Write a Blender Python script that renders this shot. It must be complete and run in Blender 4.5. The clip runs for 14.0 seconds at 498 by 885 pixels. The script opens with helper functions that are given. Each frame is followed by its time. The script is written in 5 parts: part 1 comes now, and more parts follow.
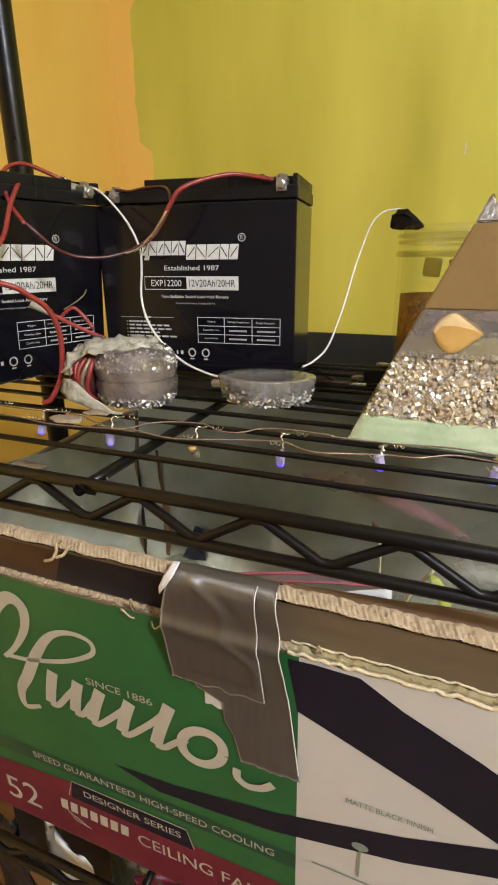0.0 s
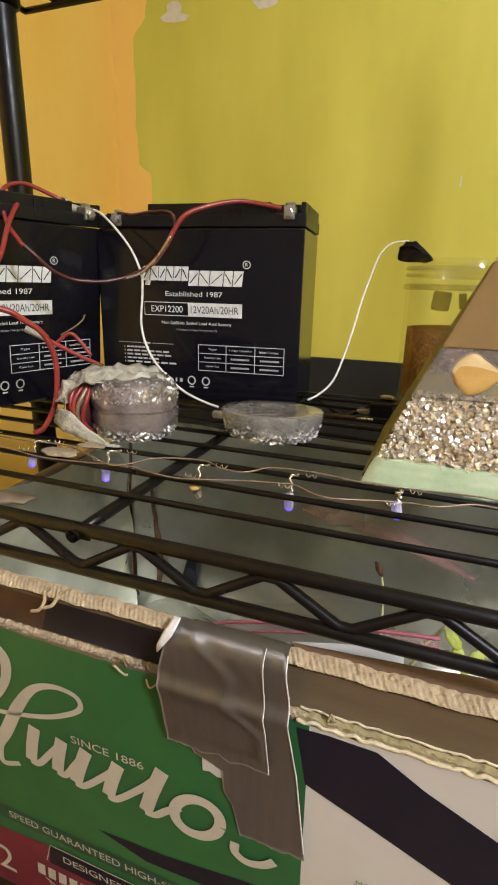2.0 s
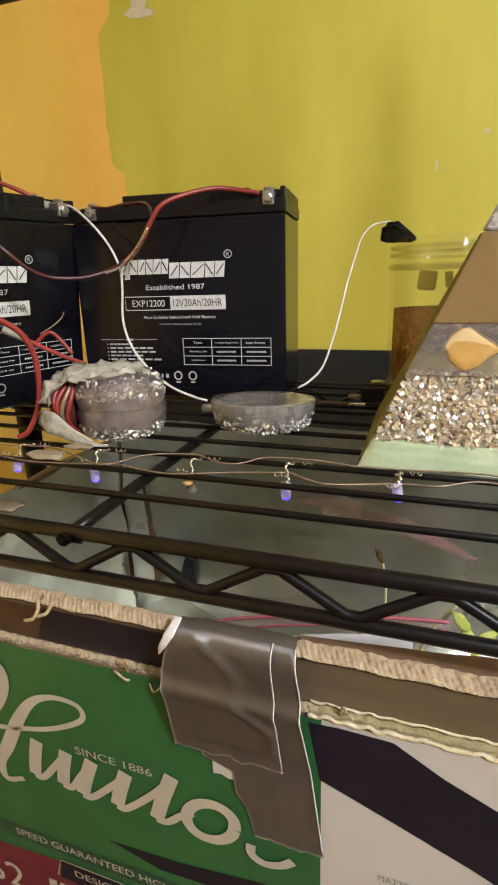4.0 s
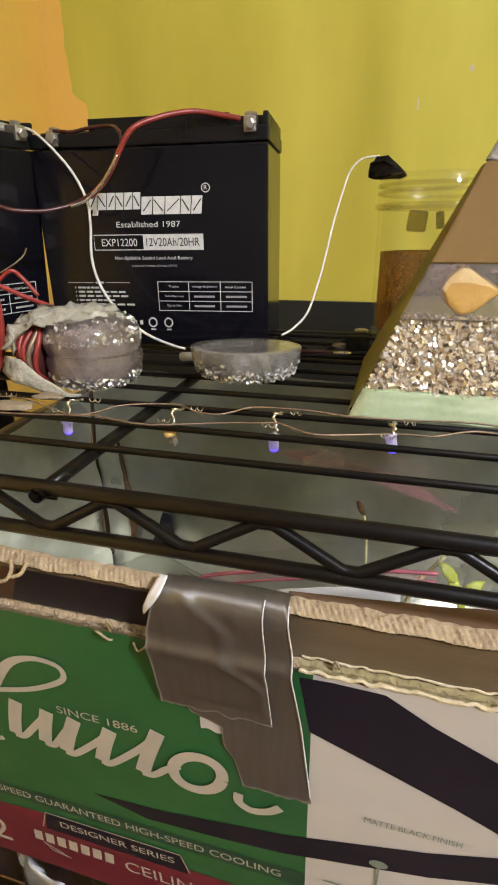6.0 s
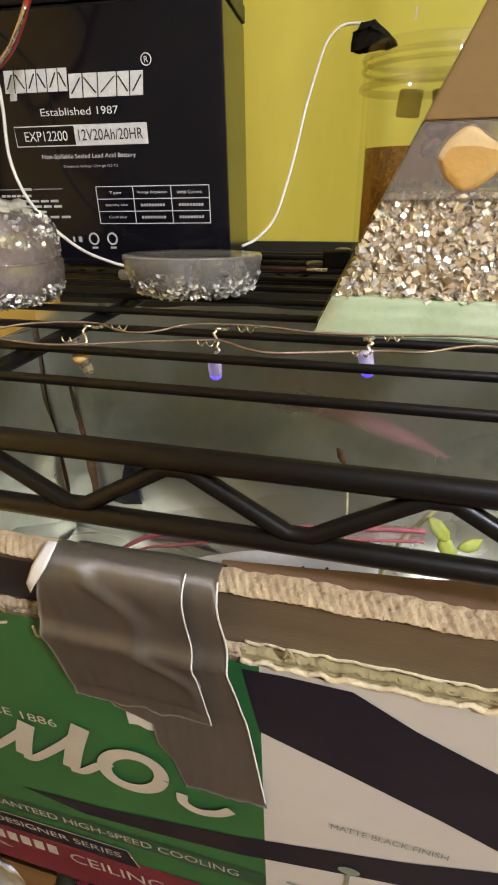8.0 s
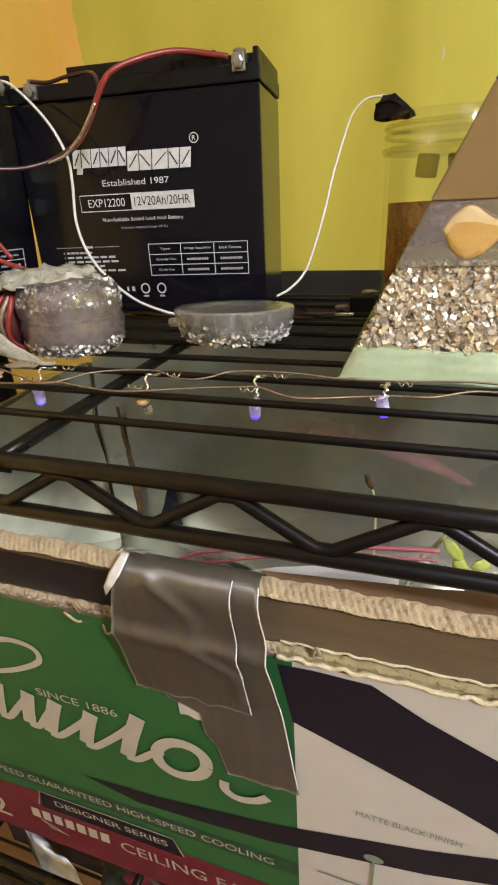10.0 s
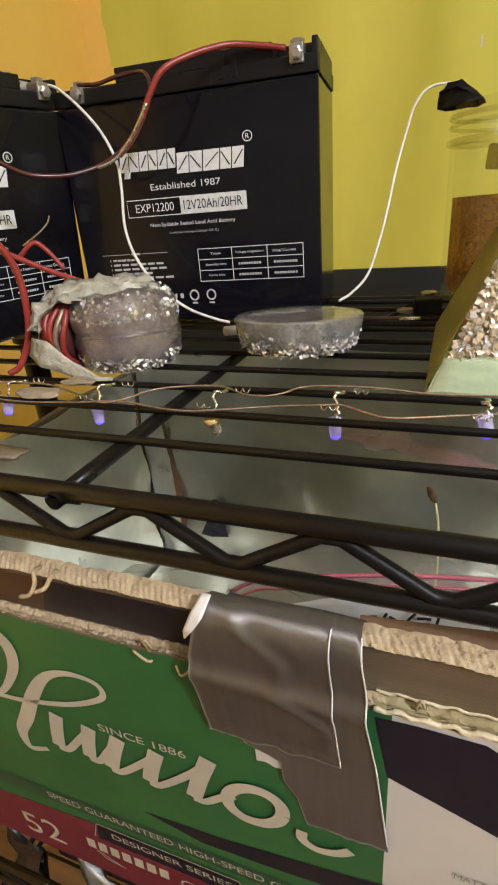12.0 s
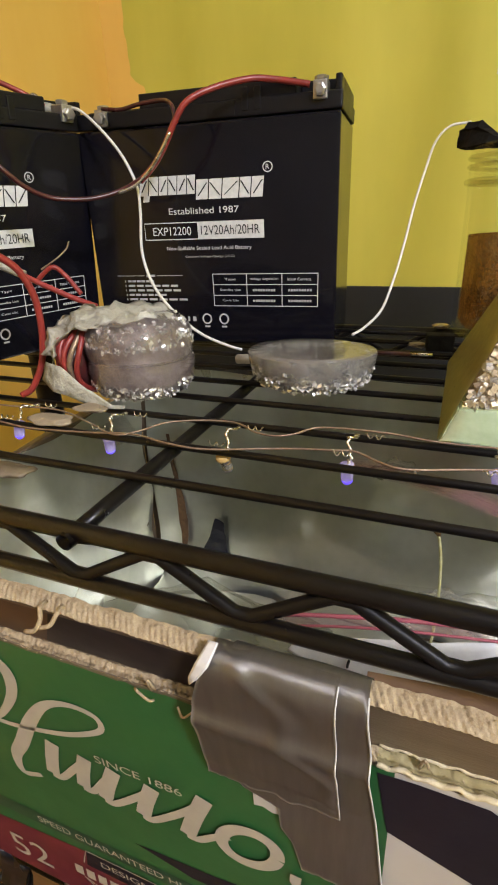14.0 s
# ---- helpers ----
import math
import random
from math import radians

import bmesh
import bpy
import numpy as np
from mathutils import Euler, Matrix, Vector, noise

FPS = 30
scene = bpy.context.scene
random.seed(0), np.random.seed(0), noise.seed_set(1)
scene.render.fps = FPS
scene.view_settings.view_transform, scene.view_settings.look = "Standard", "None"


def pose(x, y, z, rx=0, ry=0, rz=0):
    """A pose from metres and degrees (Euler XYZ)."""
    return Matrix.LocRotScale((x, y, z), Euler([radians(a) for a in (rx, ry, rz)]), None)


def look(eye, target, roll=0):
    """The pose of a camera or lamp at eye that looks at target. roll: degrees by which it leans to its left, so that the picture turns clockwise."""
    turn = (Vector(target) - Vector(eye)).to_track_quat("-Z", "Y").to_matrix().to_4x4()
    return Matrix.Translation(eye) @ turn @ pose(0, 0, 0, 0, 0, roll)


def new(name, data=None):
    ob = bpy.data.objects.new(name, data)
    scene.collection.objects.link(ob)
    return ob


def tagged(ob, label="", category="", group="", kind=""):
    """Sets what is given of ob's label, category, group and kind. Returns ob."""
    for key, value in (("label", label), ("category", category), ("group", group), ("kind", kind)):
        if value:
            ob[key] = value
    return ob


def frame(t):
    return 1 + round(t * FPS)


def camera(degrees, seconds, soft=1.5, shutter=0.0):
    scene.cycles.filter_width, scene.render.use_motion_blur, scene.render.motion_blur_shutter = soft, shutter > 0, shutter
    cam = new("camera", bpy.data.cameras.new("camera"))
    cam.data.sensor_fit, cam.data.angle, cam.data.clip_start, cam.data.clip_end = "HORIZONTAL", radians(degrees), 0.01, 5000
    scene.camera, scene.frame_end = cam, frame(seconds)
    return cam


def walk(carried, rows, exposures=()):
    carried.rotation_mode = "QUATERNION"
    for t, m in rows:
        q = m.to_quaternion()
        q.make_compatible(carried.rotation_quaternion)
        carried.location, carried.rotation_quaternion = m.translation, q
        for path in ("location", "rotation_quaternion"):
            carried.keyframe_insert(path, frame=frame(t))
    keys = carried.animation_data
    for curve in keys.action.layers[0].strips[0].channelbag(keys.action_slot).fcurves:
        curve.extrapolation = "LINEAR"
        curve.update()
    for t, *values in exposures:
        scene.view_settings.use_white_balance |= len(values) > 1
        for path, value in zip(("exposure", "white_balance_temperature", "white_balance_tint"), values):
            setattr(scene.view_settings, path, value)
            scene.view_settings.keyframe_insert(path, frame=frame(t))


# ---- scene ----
EXPO = 0.0
cam = camera(52.0, 14.0, 2.0)
PATH = [
    (0, (0.103, -0.188, 1.225), (-0.587, 1.565, 0.554), -0.4),
    (0.5, (0.083, -0.181, 1.22), (-0.604, 1.583, 0.573), 1.1),
    (1, (0.095, -0.178, 1.23), (-0.559, 1.606, 0.605), 1.5),
    (1.5, (0.084, -0.174, 1.236), (-0.569, 1.618, 0.636), 1.1),
    (2, (0.086, -0.172, 1.23), (-0.573, 1.619, 0.632), 1.3),
    (2.2, (0.085, -0.173, 1.233), (-0.557, 1.623, 0.629), 1.2),
    (4.3, (0.081, -0.165, 1.223), (-0.543, 1.635, 0.613), -1.8),
    (4.5, (0.075, -0.166, 1.229), (-0.548, 1.633, 0.615), -1.4),
    (5, (0.069, -0.159, 1.225), (-0.534, 1.641, 0.596), -0.6),
    (5.5, (0.067, -0.158, 1.22), (-0.494, 1.638, 0.544), -0.1),
    (6, (0.071, -0.154, 1.216), (-0.432, 1.619, 0.439), -0.8),
    (6.5, (0.084, -0.128, 1.206), (-0.388, 1.598, 0.313), -1.9),
    (7, (0.082, -0.104, 1.183), (-0.365, 1.588, 0.215), -1.8),
    (7.2, (0.078, -0.1, 1.181), (-0.363, 1.59, 0.207), -2.0),
    (9.3, (0.083, -0.125, 1.206), (-0.458, 1.604, 0.358), -0.6),
    (9.5, (0.083, -0.13, 1.211), (-0.467, 1.595, 0.36), -1.2),
    (10, (0.087, -0.13, 1.202), (-0.51, 1.577, 0.349), -3.0),
    (10.5, (0.074, -0.126, 1.202), (-0.576, 1.562, 0.347), -3.9),
    (11, (0.057, -0.133, 1.2), (-0.608, 1.554, 0.354), -3.0),
    (11.5, (0.062, -0.126, 1.203), (-0.604, 1.568, 0.376), -3.4),
    (12, (0.059, -0.117, 1.204), (-0.631, 1.557, 0.356), -4.9),
    (12.5, (0.049, -0.099, 1.194), (-0.663, 1.556, 0.327), -4.5),
    (13, (0.052, -0.1, 1.201), (-0.654, 1.563, 0.344), -3.0),
    (13.5, (0.053, -0.106, 1.204), (-0.646, 1.568, 0.361), -2.5),
    (14, (0.053, -0.113, 1.217), (-0.641, 1.572, 0.394), -2.4),
]
walk(cam, [(t, look(eye, target, roll)) for t, eye, target, roll in PATH], exposures=[(0.0, EXPO), (14.0, EXPO)])

# ---- light ----
world = bpy.data.worlds.new("world")
scene.world = world
world.use_nodes = True
world.node_tree.nodes["Background"].inputs["Color"].default_value = (0.02, 0.018, 0.015, 1)
world.node_tree.nodes["Background"].inputs["Strength"].default_value = 0.6
LAMP = Vector((1.12, -0.80, 2.26))
bulb_light = bpy.data.lights.new("lamp_light", "POINT")
bulb_light.energy = 123
bulb_light.color = (0.805, 0.825, 1.0)
bulb_light.shadow_soft_size = 0.09
new("lamp_light", bulb_light).location = LAMP - Vector((0, 0, 0.14))


# ---- materials ----
def mat(name, base, rough=0.5, metal=0.0, other=None, scale=30.0, bump=0.0, bump_scale=200.0, stretch=(1, 1, 1), grain=0.25, **inputs):
    """A surface with a slow stain and a fine grain between two colours, and a fine relief."""
    m = bpy.data.materials.new(name)
    m.use_nodes = True
    nodes, links = m.node_tree.nodes, m.node_tree.links
    b = nodes["Principled BSDF"]
    b.inputs["Roughness"].default_value, b.inputs["Metallic"].default_value = rough, metal
    for key, value in inputs.items():
        b.inputs[key.replace("_", " ")].default_value = value
    other = other or tuple(c * 0.8 for c in base)
    co = nodes.new("ShaderNodeTexCoord")
    mp = nodes.new("ShaderNodeMapping")
    mp.inputs["Scale"].default_value = stretch
    links.new(co.outputs["Object"], mp.inputs["Vector"])
    n1, n2 = nodes.new("ShaderNodeTexNoise"), nodes.new("ShaderNodeTexNoise")
    n1.inputs["Scale"].default_value, n1.inputs["Detail"].default_value = scale, 4
    n2.inputs["Scale"].default_value, n2.inputs["Detail"].default_value = scale * 9, 3
    for n in (n1, n2):
        links.new(mp.outputs["Vector"], n.inputs["Vector"])
    add = nodes.new("ShaderNodeMix")
    add.inputs["Factor"].default_value = grain
    links.new(n1.outputs["Fac"], add.inputs["A"])
    links.new(n2.outputs["Fac"], add.inputs["B"])
    ramp = nodes.new("ShaderNodeValToRGB")
    ramp.color_ramp.elements[0].position, ramp.color_ramp.elements[1].position = 0.32, 0.68
    ramp.color_ramp.elements[0].color, ramp.color_ramp.elements[1].color = (*other, 1), (*base, 1)
    links.new(add.outputs["Result"], ramp.inputs["Fac"])
    links.new(ramp.outputs["Color"], b.inputs["Base Color"])
    wear = nodes.new("ShaderNodeMapRange")
    wear.inputs["From Min"].default_value, wear.inputs["From Max"].default_value = 0.3, 0.7
    wear.inputs["To Min"].default_value, wear.inputs["To Max"].default_value = min(1, rough * 1.2), rough * 0.85
    links.new(n1.outputs["Fac"], wear.inputs["Value"])
    links.new(wear.outputs["Result"], b.inputs["Roughness"])
    if bump:
        n3 = nodes.new("ShaderNodeTexNoise")
        n3.inputs["Scale"].default_value, n3.inputs["Detail"].default_value = bump_scale, 4
        links.new(mp.outputs["Vector"], n3.inputs["Vector"])
        bp = nodes.new("ShaderNodeBump")
        bp.inputs["Strength"].default_value, bp.inputs["Distance"].default_value = bump, 0.002
        links.new(n3.outputs["Fac"], bp.inputs["Height"])
        links.new(bp.outputs["Normal"], b.inputs["Normal"])
    return m


def glow(name, base, colour, strength):
    m = mat(name, base, 0.2, scale=200)
    b = m.node_tree.nodes["Principled BSDF"]
    b.inputs["Emission Color"].default_value, b.inputs["Emission Strength"].default_value = (*colour, 1), strength
    return m


YELLOW = mat("yellow_green_wall_paint", (0.72, 0.665, 0.130), 0.62, other=(0.56, 0.525, 0.085), scale=1.6, stretch=(2, 2, 0.6), bump=0.10, bump_scale=60, grain=0.10, Specular_IOR_Level=0.25)
ORANGE = mat("orange_wall_paint", (0.92, 0.62, 0.17), 0.5, other=(0.86, 0.53, 0.12), scale=2.2, stretch=(2, 2, 0.6), bump=0.12, bump_scale=60, grain=0.12)
NAVY = mat("dark_navy_paint", (0.012, 0.017, 0.024), 0.5, other=(0.007, 0.010, 0.014), scale=6, bump=0.1)
# bare plaster, and the white of a highlight painted on the wall
PLASTER_GLINT = mat("white_plaster_and_glint", (0.72, 0.68, 0.58), 0.8, scale=40)
CEIL = mat("ceiling_white", (0.75, 0.72, 0.66), 0.9, scale=3)
GREYWALL = mat("grey_wall_paint", (0.30, 0.29, 0.30), 0.7, other=(0.25, 0.245, 0.25), scale=3, bump=0.1, bump_scale=60)
FLOORM = mat("wood_floor", (0.22, 0.12, 0.06), 0.45, other=(0.12, 0.06, 0.03), scale=5, stretch=(1, 9, 1))
BLACKWIRE = mat("black_epoxy_coat", (0.0070, 0.0058, 0.0055), 0.32, other=(0.0045, 0.0038, 0.0035), scale=90, bump=0.05, bump_scale=500, Specular_IOR_Level=0.28)
PLASTIC = mat("black_battery_plastic", (0.0060, 0.0056, 0.0090), 0.12, other=(0.0045, 0.0042, 0.0066), scale=22, Specular_IOR_Level=0.36)
LIDP = mat("black_lid_plastic", (0.0070, 0.0066, 0.0085), 0.38, other=(0.005, 0.005, 0.0062), scale=35, bump=0.08, bump_scale=900, Specular_IOR_Level=0.32)
PRINT = mat("white_print", (0.72, 0.71, 0.68), 0.55, scale=300)
PRINTG = mat("grey_print", (0.50, 0.49, 0.47), 0.55, scale=300)
INK = mat("black_print", (0.012, 0.012, 0.013), 0.5, scale=300)
METAL = mat("nickel_terminal", (0.48, 0.46, 0.43), 0.36, 0.8, other=(0.36, 0.34, 0.31), scale=260, bump=0.2, bump_scale=500)
REDW = mat("red_wire_insulation", (0.31, 0.038, 0.030), 0.34, other=(0.21, 0.024, 0.020), scale=120)
DARKW = mat("dark_red_wire_insulation", (0.085, 0.018, 0.018), 0.3, other=(0.035, 0.010, 0.011), scale=70)
WHITEW = mat("white_cable_jacket", (0.80, 0.77, 0.70), 0.42, scale=120)
COPPER = mat("copper_wire", (0.36, 0.27, 0.19), 0.45, 0.6, other=(0.22, 0.14, 0.09), scale=300)
TINNED = mat("tinned_wire", (0.80, 0.74, 0.62), 0.25, 1.0, scale=300)
TAPEW = mat("pale_crumpled_tape", (0.48, 0.46, 0.38), 0.32, other=(0.26, 0.25, 0.19), scale=110, bump=0.9, bump_scale=220)
TAPES = mat("silver_duct_tape", (0.40, 0.378, 0.352), 0.40, 0.75, other=(0.365, 0.344, 0.32), scale=26, stretch=(10, 1, 1), bump=0.03, bump_scale=330, Anisotropic=0.85, Anisotropic_Rotation=0.25)
sheen = TAPES.node_tree.nodes.new("ShaderNodeTangent")
sheen.direction_type, sheen.axis = "RADIAL", "X"
TAPES.node_tree.links.new(sheen.outputs["Tangent"], TAPES.node_tree.nodes["Principled BSDF"].inputs["Tangent"])
TAPEB = mat("tape_backing_white", (0.74, 0.73, 0.71), 0.45, scale=60)
TAPEK = mat("black_tape", (0.007, 0.0065, 0.0065), 0.75, scale=80, bump=0.5, bump_scale=200, Specular_IOR_Level=0.2)
RESIN = mat("clear_mauve_resin", (0.87, 0.83, 0.84), 0.05, other=(0.70, 0.63, 0.64), scale=70, bump=0.20, bump_scale=60, Transmission_Weight=0.95, IOR=1.34, Coat_Weight=0.6)
RESIN2 = mat("cloudy_grey_resin", (0.62, 0.60, 0.55), 0.16, other=(0.30, 0.28, 0.24), scale=75, bump=0.35, bump_scale=90, Transmission_Weight=0.72, IOR=1.30, Coat_Weight=0.4)
COREM = mat("packed_resin_core", (0.52, 0.45, 0.42), 0.30, 0.1, other=(0.26, 0.20, 0.18), scale=110, bump=0.8, bump_scale=240)
FLAKES = mat("silver_metal_shavings", (0.90, 0.88, 0.84), 0.26, 0.55, other=(0.72, 0.69, 0.64), scale=300)
FLAKEG = mat("brass_metal_shavings", (0.82, 0.72, 0.56), 0.30, 0.45, other=(0.62, 0.50, 0.34), scale=300)
TIPM = mat("silver_crystal", (0.46, 0.43, 0.39), 0.34, 0.6, other=(0.24, 0.22, 0.19), scale=160, bump=0.8, bump_scale=220)
SHAVECORE = mat("shavings_bed", (0.58, 0.46, 0.31), 0.45, 0.3, other=(0.20, 0.15, 0.09), scale=170, bump=0.9, bump_scale=380)
GREENR = mat("pale_green_resin", (0.56, 0.64, 0.43), 0.08, other=(0.38, 0.50, 0.30), scale=40, bump=0.5, bump_scale=60, Transmission_Weight=0.15, Coat_Weight=0.9)
CLEARR = mat("smoky_clear_resin", (0.60, 0.55, 0.49), 0.24, other=(0.50, 0.45, 0.40), scale=40, bump=0.03, bump_scale=90, Transmission_Weight=0.80, IOR=1.10, Specular_IOR_Level=0.2)
BROWNR = mat("brown_resin", (0.215, 0.135, 0.050), 0.6, other=(0.175, 0.106, 0.037), scale=24, bump=0.06, bump_scale=80, Specular_IOR_Level=0.12)
AGATE = mat("orange_agate", (0.48, 0.285, 0.075), 0.45, other=(0.40, 0.225, 0.05), scale=70, bump=0.3, bump_scale=140, Specular_IOR_Level=0.25)
AGATE2 = mat("pale_agate_rind", (0.60, 0.45, 0.23), 0.6, other=(0.50, 0.35, 0.16), scale=90, bump=0.3, bump_scale=160, Specular_IOR_Level=0.2)
PURPLE = mat("purple_quartz", (0.22, 0.12, 0.15), 0.2, other=(0.42, 0.33, 0.33), scale=120, bump=0.5)
def clear_mat(name, tint, rough, gain, cloud=None, amount=0.0):
    """A clear body: light goes straight through, tinted, with a gloss that grows towards the rim; a cloud in it scatters light."""
    m = bpy.data.materials.new(name)
    m.use_nodes = True
    n, li = m.node_tree.nodes, m.node_tree.links
    n.remove(n["Principled BSDF"])
    clear, gloss, rim, power, both = (n.new("ShaderNode" + k) for k in ("BsdfTransparent", "BsdfGlossy", "LayerWeight", "Math", "MixShader"))
    clear.inputs["Color"].default_value, gloss.inputs["Roughness"].default_value = (*tint, 1), rough
    power.operation = "MULTIPLY_ADD"
    power.inputs[1].default_value, power.inputs[2].default_value = gain, 0.035
    rim.inputs["Blend"].default_value = 0.25
    li.new(rim.outputs["Facing"], power.inputs[0])
    li.new(power.outputs["Value"], both.inputs["Fac"])
    body = clear.outputs["BSDF"]
    if cloud:
        front, back, murk, mixed = (n.new("ShaderNode" + k) for k in ("BsdfDiffuse", "BsdfTranslucent", "MixShader", "MixShader"))
        spots, level = n.new("ShaderNodeTexNoise"), n.new("ShaderNodeMapRange")
        spots.inputs["Scale"].default_value, spots.inputs["Detail"].default_value = 22, 2
        level.inputs["To Min"].default_value, level.inputs["To Max"].default_value = amount * 0.85, amount * 1.15
        li.new(spots.outputs["Fac"], level.inputs["Value"])
        front.inputs["Color"].default_value = back.inputs["Color"].default_value = (*cloud, 1)
        li.new(front.outputs["BSDF"], murk.inputs[1])
        li.new(back.outputs["BSDF"], murk.inputs[2])
        li.new(level.outputs["Result"], mixed.inputs["Fac"])
        li.new(body, mixed.inputs[1])
        li.new(murk.outputs["Shader"], mixed.inputs[2])
        body = mixed.outputs["Shader"]
    li.new(body, both.inputs[1])
    li.new(gloss.outputs["BSDF"], both.inputs[2])
    li.new(both.outputs["Shader"], n["Material Output"].inputs["Surface"])
    return m


GLASS = clear_mat("clear_glass", (0.975, 0.975, 0.95), 0.05, 0.07)
RIMGLASS = clear_mat("thick_rim_glass", (0.93, 0.92, 0.86), 0.05, 0.16)
LIQUID = clear_mat("dark_brown_liquid", (0.50, 0.36, 0.21), 0.08, 0.05, (0.60, 0.34, 0.13), 0.27)
# olive tone of the reflections on the pyramid's left side, as a colour
OLIVE = clear_mat("olive_reflection_film", (0.88, 0.85, 0.60), 0.10, 0.08, (0.72, 0.68, 0.36), 0.48)
POLISH = clear_mat("polished_clear_resin", (0.97, 0.96, 0.93), 0.10, 0.12)
GADGET = clear_mat("grey_sensor_plastic", (0.58, 0.55, 0.43), 0.12, 0.20)
KRAFT = mat("brown_cardboard", (0.175, 0.128, 0.080), 0.55, other=(0.150, 0.108, 0.066), scale=14, bump=0.2, bump_scale=240, stretch=(1, 1, 5))
OLIVECARD = mat("yellowish_inner_card", (0.34, 0.285, 0.14), 0.8, other=(0.25, 0.20, 0.09), scale=60, bump=0.4, bump_scale=300)
FLAP = mat("reddish_brown_card", (0.21, 0.125, 0.070), 0.6, other=(0.15, 0.085, 0.045), scale=18, bump=0.2, bump_scale=240)
LIP = mat("cream_paper_edge", (0.64, 0.56, 0.38), 0.7, other=(0.50, 0.41, 0.24), scale=200, bump=0.5, bump_scale=420)
TORN = mat("torn_paper_fibre", (0.50, 0.395, 0.245), 0.9, other=(0.31, 0.225, 0.125), scale=230, bump=0.7, bump_scale=420, grain=0.45)
BOXW = mat("white_coated_card", (0.52, 0.49, 0.45), 0.45, other=(0.475, 0.44, 0.395), scale=9, bump=0.06, bump_scale=90)
BOXG = mat("green_printed_card", (0.021, 0.116, 0.034), 0.45, other=(0.017, 0.094, 0.027), scale=14, bump=0.06, bump_scale=90)
BOXK = mat("black_printed_card", (0.0095, 0.0080, 0.0165), 0.5, other=(0.007, 0.006, 0.0125), scale=20, bump=0.06, bump_scale=90, Specular_IOR_Level=0.3)
BOXBR = mat("reddish_brown_print", (0.085, 0.036, 0.016), 0.5, other=(0.04, 0.018, 0.010), scale=18)
BOXR = mat("maroon_printed_card", (0.165, 0.016, 0.032), 0.45, other=(0.12, 0.011, 0.022), scale=14)
CREAM = mat("cream_print", (0.45, 0.405, 0.33), 0.5, other=(0.40, 0.36, 0.285), scale=40)
SLOGAN = mat("dark_green_print", (0.016, 0.062, 0.030), 0.5, other=(0.012, 0.048, 0.022), scale=30)
GREYINK = mat("dull_green_grey_print", (0.20, 0.25, 0.19), 0.5, scale=50)
MYLAR = mat("silver_film", (0.72, 0.72, 0.65), 0.30, 0.9, other=(0.52, 0.53, 0.46), scale=9, bump=1.0, bump_scale=18)
BAG = clear_mat("clear_plastic_bag", (0.92, 0.92, 0.90), 0.32, 0.20)
SCRAP = clear_mat("clear_scrap", (0.90, 0.90, 0.88), 0.2, 0.35)
# tints the bag's seal and also paints the pink reflection in the lining
PINK_FILM_REFLECTION = mat("pink_film_and_reflection", (0.88, 0.40, 0.43), 0.5, other=(0.76, 0.32, 0.36), scale=30, Alpha=0.16)
HUSK = mat("brown_seed_husk", (0.16, 0.085, 0.03), 0.6, other=(0.07, 0.035, 0.014), scale=160, bump=0.4)
BAGW = mat("white_writing_strip", (0.78, 0.77, 0.74), 0.4, scale=40, bump=0.3, bump_scale=60)
ZIP = mat("pink_zip_seal", (0.44, 0.12, 0.15), 0.4, scale=60)
LEAF = mat("yellow_green_leaf", (0.42, 0.46, 0.07), 0.5, other=(0.32, 0.36, 0.05), scale=120)
STEM = mat("pale_stem", (0.68, 0.66, 0.36), 0.5, other=(0.44, 0.40, 0.15), scale=120)
LEDP = glow("violet_led_lens", (0.82, 0.76, 0.90), (0.50, 0.42, 1.0), 0.12)
LEDP.node_tree.nodes["Principled BSDF"].inputs["Transmission Weight"].default_value = 0.45
LEDT = glow("blue_led_tip", (0.2, 0.15, 0.9), (0.11, 0.07, 1.0), 1.3)
LEDA = mat("unlit_amber_led_lens", (0.85, 0.58, 0.22), 0.15, other=(0.75, 0.48, 0.16), scale=200, Transmission_Weight=0.2)
CLEARLED = mat("unlit_clear_led_lens", (0.85, 0.80, 0.70), 0.1, scale=200, Transmission_Weight=0.85)
LAMPG = glow("lamp_globe_glass", (0.9, 0.85, 0.75), (0.91, 0.975, 1.0), 6.0)
PALEROCK = mat("pale_chip", (0.30, 0.235, 0.15), 0.7, scale=120, bump=0.5)
SNACK = mat("foil_wrapper", (0.30, 0.30, 0.26), 0.3, 0.5, other=(0.10, 0.14, 0.07), scale=35, bump=0.5, bump_scale=60)
DARKTUB = mat("dark_tub_plastic", (0.02, 0.02, 0.03), 0.35, scale=40)


# ---- building helpers ----
def mesh_of(name, bm, material, smooth=False):
    me = bpy.data.meshes.new(name)
    bm.normal_update()
    bm.to_mesh(me)
    bm.free()
    me.materials.append(material)
    if smooth:
        me.polygons.foreach_set("use_smooth", [True] * len(me.polygons))
    return me


def part(name, bm, material, parent=None, label="", smooth=False):
    """Links a bmesh as one mesh object under a thing or a part (in the parent's own axes)."""
    ob = new(name, mesh_of(name, bm, material, smooth))
    ob.parent = parent
    if label:
        tagged(ob, label)
    return ob


def thing(name, label, category, m=None, group="", kind=""):
    ob = new(name)
    ob.empty_display_size = 0.02
    ob.matrix_basis = m or Matrix()
    return tagged(ob, label, category, group, kind)


